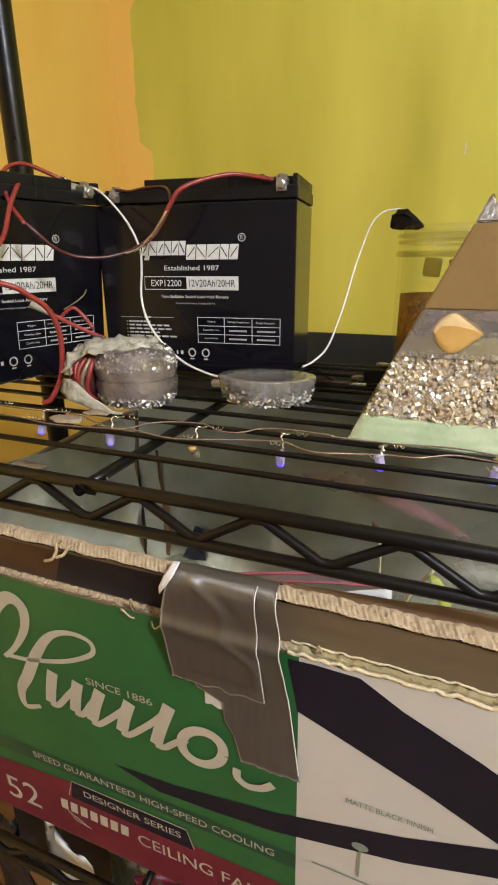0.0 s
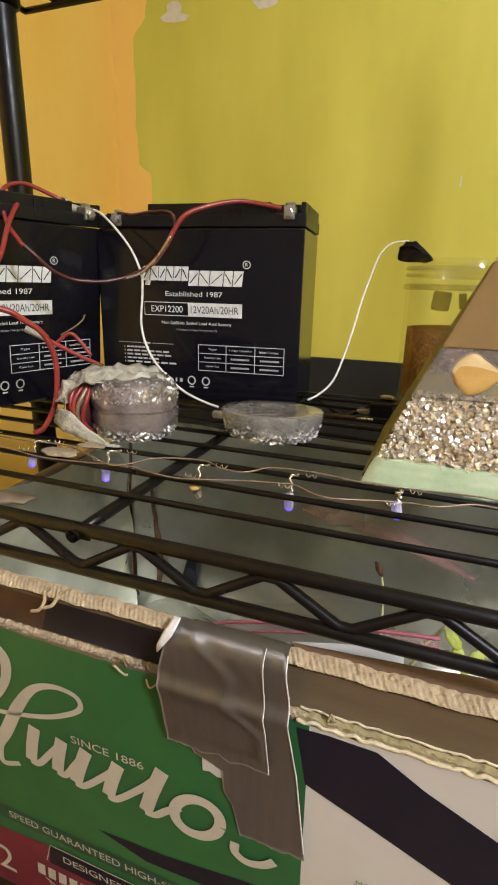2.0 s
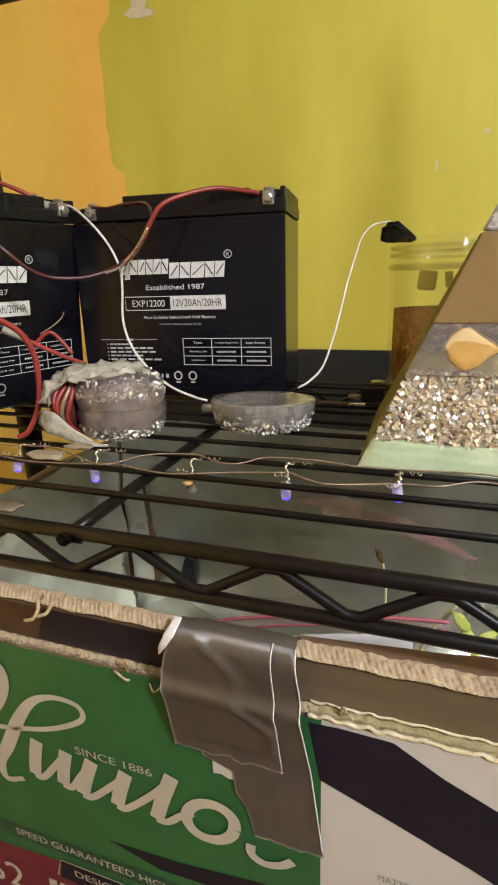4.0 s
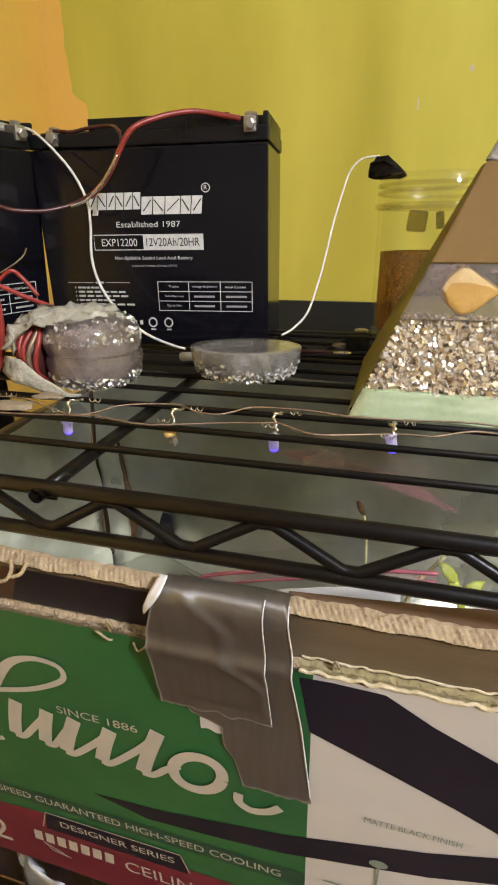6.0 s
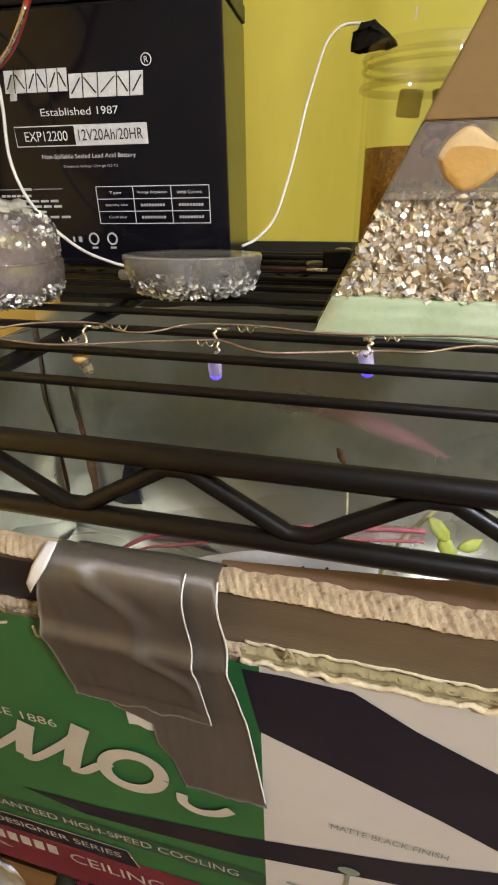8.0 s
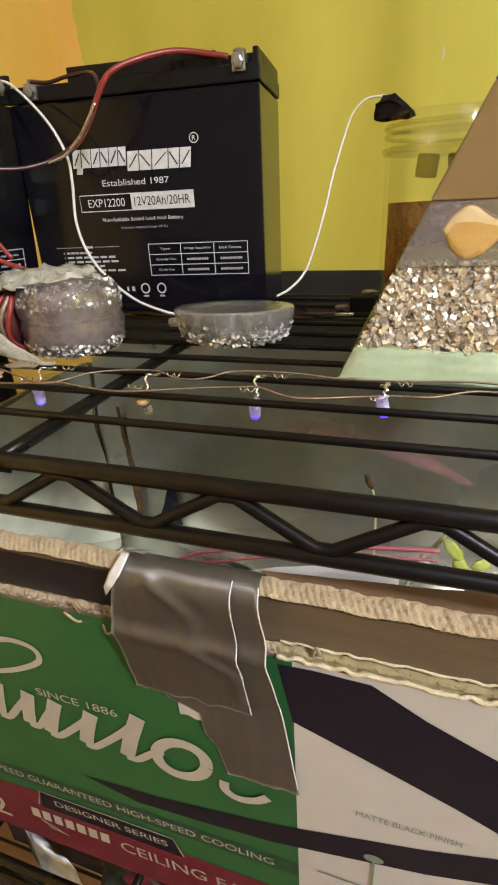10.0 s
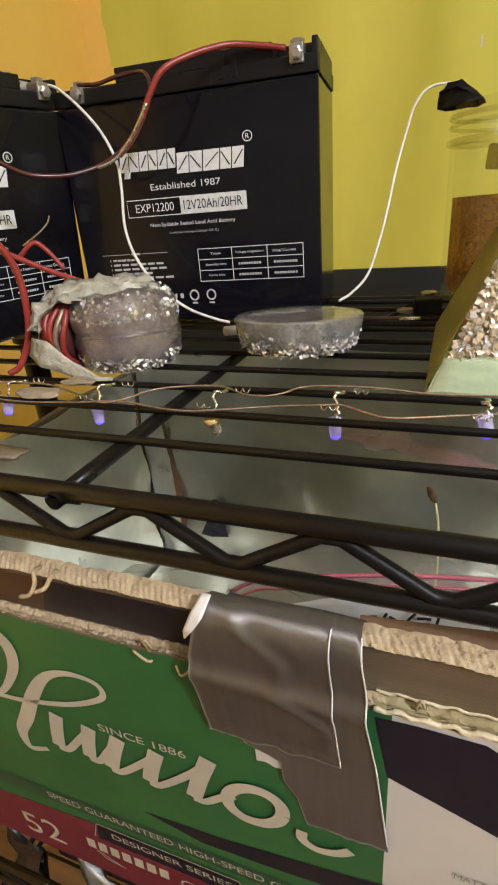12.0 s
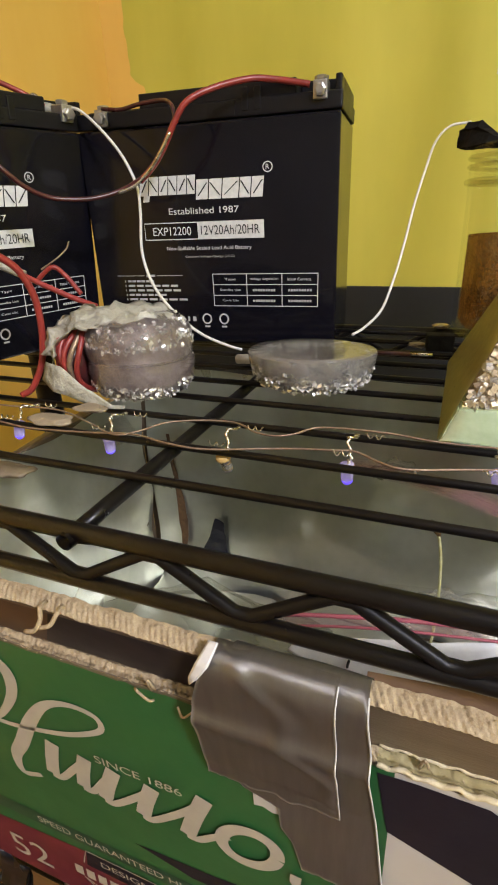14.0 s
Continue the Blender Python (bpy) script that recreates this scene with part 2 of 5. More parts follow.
def cube(x0, x1, y0, y1, z0, z1, bevel=0.0, seg=2, bm=None):
    own = bm or bmesh.new()
    vs = [own.verts.new(((x0, x1)[i & 1], (y0, y1)[i >> 1 & 1], (z0, z1)[i >> 2])) for i in range(8)]
    fs = [own.faces.new([vs[i] for i in f]) for f in ((0, 2, 3, 1), (4, 5, 7, 6), (0, 1, 5, 4), (2, 6, 7, 3), (0, 4, 6, 2), (1, 3, 7, 5))]
    if bevel:
        bmesh.ops.bevel(own, geom=list({e for f in fs for e in f.edges}), offset=bevel, segments=seg, profile=0.6, affect="EDGES")
    return own


def smooth_path(pts, per=6):
    """A soft line through the points."""
    p = [Vector(q) for q in pts]
    p = [p[0] * 2 - p[1], *p, p[-1] * 2 - p[-2]]
    out = []
    for i in range(1, len(p) - 2):
        for k in range(per):
            t = k / per
            a, b, c, d = p[i - 1 : i + 3]
            out.append(0.5 * (2 * b + (c - a) * t + (2 * a - 5 * b + 4 * c - d) * t * t + (3 * b - a - 3 * c + d) * t**3))
    return [*out, p[-2]]


def tube(pts, r, sides=8, per=6, bm=None):
    """A round rod or wire along the points."""
    own = bm or bmesh.new()
    line = smooth_path(pts, per) if per else [Vector(q) for q in pts]
    up, rings = None, []
    for i, q in enumerate(line):
        way = (line[min(i + 1, len(line) - 1)] - line[max(i - 1, 0)]).normalized()
        side = (way.orthogonal() if up is None else up - way * up.dot(way)).normalized()
        up = side
        across = way.cross(side)
        rings.append([own.verts.new(q + r * (math.cos(a) * side + math.sin(a) * across)) for a in (2 * math.pi * k / sides for k in range(sides))])
    for a, b in zip(rings, rings[1:]):
        for k in range(sides):
            own.faces.new((a[k], a[(k + 1) % sides], b[(k + 1) % sides], b[k]))
    own.faces.new(rings[0][::-1])
    own.faces.new(rings[-1])
    return own


def lathe(profile, sides=40, wobble=0.0, seed=0, bm=None):
    """A turned body from (radius, height) pairs; wobble makes it lumpy."""
    own = bm or bmesh.new()
    rings = []
    for r, z in profile:
        ring = []
        for k in range(sides):
            a = 2 * math.pi * k / sides
            q = Vector((r * math.cos(a), r * math.sin(a), z))
            ring.append(own.verts.new(q * (1 + wobble * noise.noise(q * 90 + Vector((seed, 0, 0)))) if wobble else q))
        rings.append(ring)
    for a, b in zip(rings, rings[1:]):
        for k in range(sides):
            own.faces.new((a[k], a[(k + 1) % sides], b[(k + 1) % sides], b[k]))
    if profile[0][0] > 0:
        own.faces.new(rings[0][::-1])
    if profile[-1][0] > 0:
        own.faces.new(rings[-1])
    bmesh.ops.remove_doubles(own, verts=own.verts, dist=1e-6)
    return own


def flakes(places, size, rng, bm=None):
    """Curled metal chips: bent slivers at the places, each (point, outward way)."""
    own = bm or bmesh.new()
    for p, out in places:
        p, out = Vector(p), Vector(out).normalized()
        n = (out + 0.9 * Vector([rng.uniform(-1, 1) for _ in "xyz"])).normalized()
        a = n.orthogonal().normalized()
        a = Matrix.Rotation(rng.uniform(0, 6.28), 3, n) @ a
        b = n.cross(a)
        w, h = size * rng.uniform(0.5, 1.2), size * rng.uniform(0.3, 0.8)
        bend = size * rng.uniform(-0.3, 0.3)
        v = [own.verts.new(p + a * w * i + b * h * j + n * (bend if i == 0 else 0)) for j in (-0.5, 0.5) for i in (-0.5, 0, 0.5)]
        own.faces.new((v[0], v[1], v[4], v[3]))
        own.faces.new((v[1], v[2], v[5], v[4]))
    return own


def lettering(name, body, width, place, material, parent, height=None, lift=0.0003):
    """Flat letters in the parent's x-z plane, facing -y, fitted to a width (and height); place is their lower left corner (x, y, z)."""
    cu = bpy.data.curves.new(name, "FONT")
    cu.body, cu.size = body, 1.0
    tmp = bpy.data.objects.new(name, cu)
    scene.collection.objects.link(tmp)
    bpy.context.view_layer.update()
    me = bpy.data.meshes.new_from_object(tmp.evaluated_get(bpy.context.evaluated_depsgraph_get()))
    bpy.data.objects.remove(tmp)
    co = np.empty(len(me.vertices) * 3)
    me.vertices.foreach_get("co", co)
    co = co.reshape(-1, 3)
    lo, hi = co.min(0), co.max(0)
    sx = width / (hi[0] - lo[0])
    sz = height / (hi[1] - lo[1]) if height else sx
    out = np.stack([place[0] + (co[:, 0] - lo[0]) * sx, np.full(len(co), place[1] - lift), place[2] + (co[:, 1] - lo[1]) * sz], 1)
    me.vertices.foreach_set("co", out.ravel())
    me.materials.clear()
    me.materials.append(material)
    ob = new(name, me)
    ob.parent = parent
    return ob


def sheet(polys, fn, off=0.0):
    """Flat shapes given by (x, z) corners, laid on a surface fn(x, z, off)."""
    bm = bmesh.new()
    for poly in polys:
        bm.faces.new([bm.verts.new(fn(x, z, off)) for x, z in poly])
    bm.normal_update()
    bmesh.ops.triangulate(bm, faces=[f for f in bm.faces if len(f.verts) > 4])
    return bm


def stroke(pts, width, closed=False, per=6):
    """Quads of a band of some width along (x, z) points; width may change along the way."""
    line = [(q.x, q.y) for q in smooth_path([(a, b, 0) for a, b in pts], per)] if per else pts
    quads, n = [], len(line)
    edge = []
    for i, (x, z) in enumerate(line):
        a, b = line[max(i - 1, 0)], line[min(i + 1, n - 1)]
        d = math.hypot(b[0] - a[0], b[1] - a[1]) or 1
        w = (width if not callable(width) else width(i / (n - 1))) / 2
        nx, nz = -(b[1] - a[1]) / d * w, (b[0] - a[0]) / d * w
        edge.append(((x + nx, z + nz), (x - nx, z - nz)))
    return [(p[0], p[1], q[1], q[0]) for p, q in zip(edge, edge[1:])]


def rect(x0, x1, z0, z1, slant=0.0):
    return [(x0, z0), (x1, z0), (x1 + slant, z1), (x0 + slant, z1)]


def structure(name, bm, material, label=""):
    return tagged(part(name, bm, material), label or name.replace("_", " "), name.split("_")[0], kind="structure")


def wpart(name, bm, material, parent, label="", smooth=False):
    """As part(), for a bmesh in the world's axes."""
    m, p = Matrix(), parent
    while p:
        m, p = p.matrix_basis @ m, p.parent
    bm.transform(m.inverted())
    return part(name, bm, material, parent, label, smooth)


# ---- the room ----
X0, X1, Y0, Y1, ZC = -1.03, 1.9, -2.6, 1.5, 2.5
structure("floor", cube(X0 - 0.1, X1 + 0.1, Y0 - 0.1, Y1 + 0.1, -0.1, 0.0), FLOORM, "brown wooden floor of the room")
structure("ceiling", cube(X0 - 0.1, X1 + 0.1, Y0 - 0.1, Y1 + 0.1, ZC, ZC + 0.1), CEIL, "plain white ceiling")
structure("wall_north", cube(X0, X1, Y1, Y1 + 0.1, 0, ZC), YELLOW, "yellow-green painted wall with dark lower half")
structure("wall_west", cube(X0 - 0.1, X0, Y0, Y1 + 0.1, 0, ZC), ORANGE, "orange painted wall")
structure("wall_east", cube(X1, X1 + 0.1, Y0, Y1 + 0.1, 0, ZC), YELLOW, "yellow-green painted wall")
structure("wall_south", cube(X0 - 0.1, X1 + 0.1, Y0 - 0.1, Y0, 0, ZC), GREYWALL, "plain grey wall behind the viewer")
structure("trim_dark_panel", cube(X0 + 0.002, X1 - 0.002, Y1 - 0.012, Y1 - 0.001, 0.0, 1.0, 0.002), NAVY, "dark navy lower part of the wall")


def on_wall(x, z, off):
    return (x, Y1 - 0.0006 - off, z)


# the orange paint runs round the corner onto the yellow wall with an uneven edge
rng = random.Random(4)
edge = []
for i in range(90):
    z = 1.0 + 1.5 * i / 89
    x = -0.95 + 0.012 * noise.noise(Vector((0, 0, z * 6))) + 0.006 * noise.noise(Vector((3, 0, z * 23)))
    if z < 1.60:
        x += 0.048 * min(1, (1.60 - z) / 0.03)
    if z > 1.97:
        x += min(0.045, 1.2 * (z - 1.97))
    edge.append((x, z))
bm = bmesh.new()
for (xa, za), (xb, zb) in zip(edge, edge[1:]):
    bm.faces.new([bm.verts.new(on_wall(*q, 0)) for q in ((X0, za), (xa, za), (xb, zb), (X0, zb))])
structure("trim_orange_overlap", bm, ORANGE, "uneven orange paint edge carried round the corner")
for pts in (((-0.854, 2.003), (-0.838, 1.990), (-0.800, 1.984), (-0.763, 1.985), (-0.751, 1.997), (-0.782, 2.006), (-0.776, 2.022), (-0.789, 2.038), (-0.815, 2.040), (-0.830, 2.030), (-0.826, 2.016)),
            ((0.196, 1.575), (0.203, 1.573), (0.208, 1.579), (0.206, 1.587), (0.198, 1.586)),
            # tall narrow patch: the lamp's highlight on the wall, painted in white
            ((0.077, 1.497), (0.081, 1.496), (0.083, 1.510), (0.081, 1.524), (0.078, 1.522)),
            ((-0.556, 2.030), (-0.548, 2.004), (-0.530, 1.984), (-0.500, 1.982), (-0.475, 1.988), (-0.466, 2.006), (-0.470, 2.030))):
    structure("trim_bare_patch", sheet([pts], on_wall, 0.0006), PLASTER_GLINT, "white patch, bare plaster and painted highlight alike")

# ceiling lamp behind the viewer
lamp = thing("pendant_lamp", "warm glowing round glass pendant lamp under the ceiling", "lamp", Matrix.Translation(LAMP))
part("globe", lathe([(0.0, -0.02), (0.05, -0.015), (0.085, 0.02), (0.09, 0.05), (0.07, 0.09), (0.03, 0.11)], 24), LAMPG, lamp, smooth=True)
part("cord", tube([(0, 0, 0.11), (0, 0, ZC - LAMP.z - 0.02)], 0.004, per=0), PLASTIC, lamp)
part("ceiling_rose", lathe([(0.05, ZC - LAMP.z - 0.03), (0.05, ZC - LAMP.z)], 20), CEIL, lamp)

# ---- wire shelving rack ----
SX0, SX1, SY1 = -0.355, 0.56, 0.335
rack = thing("wire_shelving_rack", "black epoxy-coated wire shelving rack with several shelves", "shelving", Matrix.Translation((0, 0, 0)))


def shelf(z, name, label, wires=True):
    """One shelf: a grid of wires on cross rods, with a zigzag truss along each long side and both ends. z: top of the wires."""
    s = part(name, tube([(SX0, 0, z - 0.0047), (SX1, 0, z - 0.0047)], 0.0033, 10, 0), BLACKWIRE, rack, label, True)
    part("bottom_rail", tube([(SX0, 0, z - 0.0258), (SX1, 0, z - 0.0258)], 0.003, 10, 0), BLACKWIRE, s, smooth=True)
    for y in (SY1,):
        part("top_rail", tube([(SX0, y, z - 0.004), (SX1, y, z - 0.004)], 0.0033, 8, 0), BLACKWIRE, s, smooth=True)
        part("bottom_rail", tube([(SX0, y, z - 0.0245), (SX1, y, z - 0.0245)], 0.003, 8, 0), BLACKWIRE, s, smooth=True)
    for x in (SX0, SX1):
        part("end_rail", tube([(x, 0, z - 0.004), (x, SY1, z - 0.004)], 0.0033, 8, 0), BLACKWIRE, s, smooth=True)
        part("end_rail", tube([(x, 0, z - 0.0245), (x, SY1, z - 0.0245)], 0.003, 8, 0), BLACKWIRE, s, smooth=True)
    # zigzag: feet at 0.0625 m steps, with one at x = 0
    for y in (0.0, SY1):
        zig, x, low = [], -0.34175, False
        while x < SX1 - 0.01:
            zig.append((x, y, z - (0.0247 if low else 0.0060)))
            x, low = x + 0.03125, not low
        soft = [q for p in zip(zig, zig[1:]) for q in (Vector(p[0]).lerp(Vector(p[1]), 0.1), Vector(p[0]).lerp(Vector(p[1]), 0.9))]
        part("zigzag_brace", tube(soft, 0.0024, 8, 0), BLACKWIRE, s, smooth=True)
    if wires:
        for k in range(10):
            y = 0.0355 + 0.0309 * k
            if y < SY1 - 0.01:
                part("wire", tube([(SX0, y, z - 0.0018), (SX1, y, z - 0.0018)], 0.0018, 8, 0), BLACKWIRE, s, smooth=True)
    for x in (-0.0605, 0.24):
        part("cross_rod", tube([(x, 0.0035, z - 0.0125), (x, 0.0055, z - 0.0100), (x, 0.010, z - 0.0078), (x, 0.022, z - 0.0066), (x, SY1, z - 0.0066)], 0.0032, 12, 3), BLACKWIRE, s, smooth=True)
    return s


TOP = 1.125
shelf(TOP, "shelf", "middle wire shelf")
shelf(1.514, "shelf", "upper wire shelf")
shelf(0.797, "shelf", "lower wire shelf")
for x, y in ((-0.352, 0.30), (0.553, 0.30), (-0.352, 0.035), (0.553, 0.035)):
    post = part("post", lathe([(0.0125, 0.0), (0.0125, 1.95), (0.009, 1.955)], 18), BLACKWIRE, rack, "round black upright post", True)
    post.location = (x, y, 0)
    for z in (1.514, 1.125, 0.797):
        part("collar", lathe([(0.0135, z - 0.036), (0.017, z - 0.034), (0.0185, z - 0.002), (0.0185, z + 0.004), (0.014, z + 0.005)], 18), BLACKWIRE, post, smooth=True)


# ---- batteries ----
BW, BD, XR = 0.181, 0.077, 0.0868


def battery(m, label):
    """A sealed battery; its own axes have the front face at y = 0 and its middle at x = 0."""
    b = thing("battery", label, "battery", m @ Matrix.Translation((-0.0033, 0, 0)) @ Matrix.Diagonal((1.056, 1, 1, 1)), "black sealed batteries")
    body = part("case", cube(-BW / 2, XR, 0, BD, 0, 0.1478, 0.0016), PLASTIC, b)
    lid = part("lid", cube(-BW / 2 - 0.0008, XR + 0.0008, -0.0006, BD + 0.0006, 0.1484, 0.1585, 0.0012), LIDP, b)
    raised = bmesh.new()
    cube(-0.0425, 0.0600, 0.0, BD - 0.001, 0.158, 0.167, 0.001, bm=raised)
    part("raised_lid", raised, LIDP, lid)
    part("raised_lid", cube(0.0602, XR, 0.016, BD - 0.001, 0.158, 0.167, 0.001), LIDP, lid)
    part("lid_corner", cube(0.0830, XR, 0.0, 0.0158, 0.158, 0.1668, 0.001), LIDP, lid)
    part("raised_lid", cube(-BW / 2, -0.0428, 0.020, BD - 0.001, 0.158, 0.1625, 0.001), LIDP, lid)
    for x in (0.026, 0.034):
        part("vent_slot", cube(x, x + 0.0045, -0.0012, 0.002, 0.1515, 0.1645, 0.0006), LIDP, lid)
    part("vent_slot", cube(0.004, 0.022, -0.0011, 0.002, 0.149, 0.158, 0.0006), LIDP, lid)
    for x, z in ((-0.0700, 0.1495), (0.0745, 0.1535)):
        t = part("terminal", cube(x - 0.0042, x + 0.0042, -0.0028, 0.010, z, z + 0.0105, 0.0008), METAL, b, "nickel-plated bolt terminal")
        part("bolt", lathe([(0.0038, 0), (0.0042, 0.0008), (0.0042, 0.0024), (0.0025, 0.003)], 6), METAL, t).location = (x, 0.003, z + 0.0105)
        head = part("bolt_head", lathe([(0.0038, 0), (0.0038, 0.0030), (0.0025, 0.0035)], 6), METAL, t)
        head.matrix_basis = pose(x, -0.0028, z + 0.0050, 90, 0, 0)

    def face(x, z, off):
        return (x, -0.0002 - off, z)

    # slanted white blocks of the maker's mark, in two staggered rows
    rows, x = [], -0.049
    for w in (0.0068, 0.0075, 0.0068, 0.0066, 0.0070, 0.0062):
        rows.append(rect(x, x + w - 0.0006, 0.1050, 0.1170, 0.0013))
        x += w
    for w in (0.0090, 0.0094, 0.0118, 0.0080, 0.0085):
        rows.append(rect(x, x + w - 0.0007, 0.1012, 0.1138, 0.0013))
        x += w
    rows += [rect(-0.0470, -0.0425, 0.1010, 0.1050, 0.001)]
    for row in rows:
        part("mark_block", sheet([row], face), PRINT, b)
    holes = []
    for k, row in enumerate(rows[:-1]):
        (xa, za), (xb, _), _, (_, zb) = row
        up = k % 2 == 0
        x0, x1 = (xa + 0.0012, xb - 0.0006) if up else (xb - 0.0012, xa + 0.0010)
        holes.append([(x0, za + 0.0022), (x0 + 0.0011, za + 0.0022), (x1 + 0.0012, zb - 0.0022), (x1 + 0.0001, zb - 0.0022)])
    for hole in holes:
        part("mark_gap", sheet([hole], face, 0.0002), INK, b)
    ring = [(0.0416 + 0.0030 * math.cos(a), 0.1190 + 0.0030 * math.sin(a)) for a in (2 * math.pi * k / 20 for k in range(21))]
    part("registered_mark", sheet(stroke(ring, 0.0006, per=0), face), PRINT, b)
    lettering("caption", "R", 0.0024, (0.0404, 0, 0.1175), PRINT, b, 0.0030)
    lettering("caption", "Established 1987", 0.050, (-0.0285, 0, 0.0921), PRINT, b, 0.0042)
    frame_lines = stroke([(-0.048, 0.0754), (-0.048, 0.0866), (0.0384, 0.0866), (0.0384, 0.0754), (-0.048, 0.0754)], 0.0006, per=0)
    part("rating_box", sheet(frame_lines + [rect(-0.0085, 0.0384, 0.0754, 0.0866)], face), PRINT, b)
    lettering("rating", "EXP12200", 0.0285, (-0.0418, 0, 0.0782), PRINT, b, 0.0056)
    lettering("rating", "12V20Ah/20HR", 0.0415, (-0.0060, 0, 0.0780), INK, b, 0.0062, 0.0005)
    lettering("caption", "Non-Spillable Sealed Lead Acid Battery", 0.062, (-0.0325, 0, 0.0672), PRINT, b, 0.0033)
    lettering("caption", "Constant Voltage Charge (25 C)", 0.036, (-0.0190, 0, 0.0622), PRINTG, b, 0.0019)
    tab = []
    for z in (0.0508, 0.0432, 0.0355, 0.0278):
        tab += [rect(0.0003, 0.0749, z - 0.0002, z + 0.0003)]
    for x in (0.0003, 0.0250, 0.0500, 0.0746):
        tab += [rect(x - 0.0002, x + 0.0003, 0.0278, 0.0508)]
    part("charge_table", sheet(tab, face), PRINT, b)
    for x, w, s in ((0.0090, 0.0080, "Type"), (0.0275, 0.0200, "Voltage Regulation"), (0.0540, 0.0160, "Initial Current"), (0.0055, 0.0150, "Standby Use"), (0.0068, 0.0120, "Cycle Use")):
        z = {"Standby Use": 0.0384, "Cycle Use": 0.0308}.get(s, 0.0460)
        lettering("table_text", s, w, (x, 0, z), PRINT, b, 0.0020)
    part("table_text", sheet([rect(x + 0.0165 * k / 9, x + 0.0165 * (k + 0.72) / 9, z, z + 0.0016) for x in (0.0293, 0.0545) for z in (0.0385, 0.0309) for k in range(9)], face), PRINTG, b)
    bars = [rect(-0.0745, -0.0525, 0.0498, 0.0502), rect(-0.0425, -0.0225, 0.0498, 0.0502), rect(-0.0510, -0.0440, 0.0492, 0.0508)]
    for k, w in enumerate((0.022, 0.041, 0.043, 0.031, 0.048)):
        z = 0.0452 - 0.0034 * k
        bars += [rect(-0.0690, -0.0682, z, z + 0.0014)] + [rect(-0.0665 + w * i / 6, -0.0665 + w * (i + 0.8) / 6, z, z + 0.0015) for i in range(6)]
    part("caution_print", sheet(bars, face), PRINTG, b)
    icons = [rect(-0.021, -0.0195, 0.016, 0.0195), rect(-0.017, -0.0145, 0.016, 0.0195)]
    for cx in (-0.006, 0.007):
        icons += stroke([(cx + 0.0032 * math.cos(a), 0.0180 + 0.0036 * math.sin(a)) for a in (2 * math.pi * k / 14 for k in range(15))], 0.0012, per=0)
        icons += [rect(cx - 0.002, cx + 0.002, 0.0115, 0.0128)]
    part("disposal_icon", sheet(icons, face), PRINTG, b)
    return b


battery(pose(-0.1156, 0.2468, TOP, 0, 0, 5.7), "black sealed lead-acid battery with white printed front, standing on wire shelf")
battery(pose(-0.2493, 0.1598, TOP + 0.0005, 5.3, 0, 74.0), "black sealed battery turned sideways, half hidden under red wires")


# ---- wires on the batteries ----
def wire(name, pts, r, material, label, category="wire"):
    ob = wpart(name, tube(pts, r, 8, 8), material, None, label, True)
    return tagged(ob, label, category)


wire("white_cable", [(-0.222, 0.236, 1.289), (-0.2, 0.228, 1.283), (-0.169, 0.217, 1.259), (-0.154, 0.212, 1.237), (-0.153, 0.212, 1.22), (-0.154, 0.210, 1.194), (-0.146, 0.207, 1.173), (-0.131, 0.206, 1.155), (-0.111, 0.205, 1.141), (-0.091, 0.204, 1.134), (-0.080, 0.204, 1.1315)], 0.0010, WHITEW, "thin white cable hanging before the battery", "cable")
wire("white_cable", [(-0.006, 0.208, 1.144), (0.0, 0.22, 1.147), (0.0085, 0.23, 1.157), (0.0135, 0.245, 1.177), (0.0165, 0.26, 1.197), (0.019, 0.275, 1.218), (0.023, 0.29, 1.239), (0.0265, 0.305, 1.255), (0.034, 0.318, 1.265), (0.047, 0.330, 1.268)], 0.00085, WHITEW, "thin white cable arching up to the glass jar", "cable")
red = wire("red_wire", [(-0.047, 0.252, 1.287), (-0.067, 0.246, 1.2905), (-0.081, 0.238, 1.2910), (-0.098, 0.224, 1.2862), (-0.112, 0.213, 1.279), (-0.120, 0.209, 1.268), (-0.127, 0.207, 1.256), (-0.136, 0.207, 1.246), (-0.145, 0.203, 1.237)], 0.0019, REDW, "thick red wire looping from a battery terminal")
wire("dark_wire", [(-0.143, 0.2025, 1.239), (-0.155, 0.198, 1.233), (-0.166, 0.187, 1.229), (-0.175, 0.177, 1.228), (-0.186, 0.165, 1.2295), (-0.193, 0.153, 1.2355), (-0.199, 0.144, 1.245), (-0.207, 0.139, 1.254)], 0.0015, DARKW, "dark reddish wire sagging between the batteries")
wire("grey_wire", [(-0.122, 0.2065, 1.263), (-0.129, 0.204, 1.252), (-0.138, 0.204, 1.243), (-0.147, 0.200, 1.235), (-0.157, 0.195, 1.231)], 0.0011, TINNED, "thin bare wire twisted along the red one")
wire("red_wire", [(-0.186, 0.231, 1.284), (-0.17, 0.229, 1.282), (-0.155, 0.228, 1.2835), (-0.137, 0.226, 1.2835), (-0.125, 0.216, 1.279), (-0.120, 0.2105, 1.270)], 0.0013, DARKW, "dull red wire from the second terminal")
wire("red_wire", [(-0.226, 0.222, 1.288), (-0.238, 0.212, 1.297), (-0.250, 0.192, 1.303), (-0.252, 0.172, 1.294), (-0.229, 0.15, 1.270), (-0.205, 0.138, 1.252)], 0.0017, REDW, "red wire curling over the battery top")
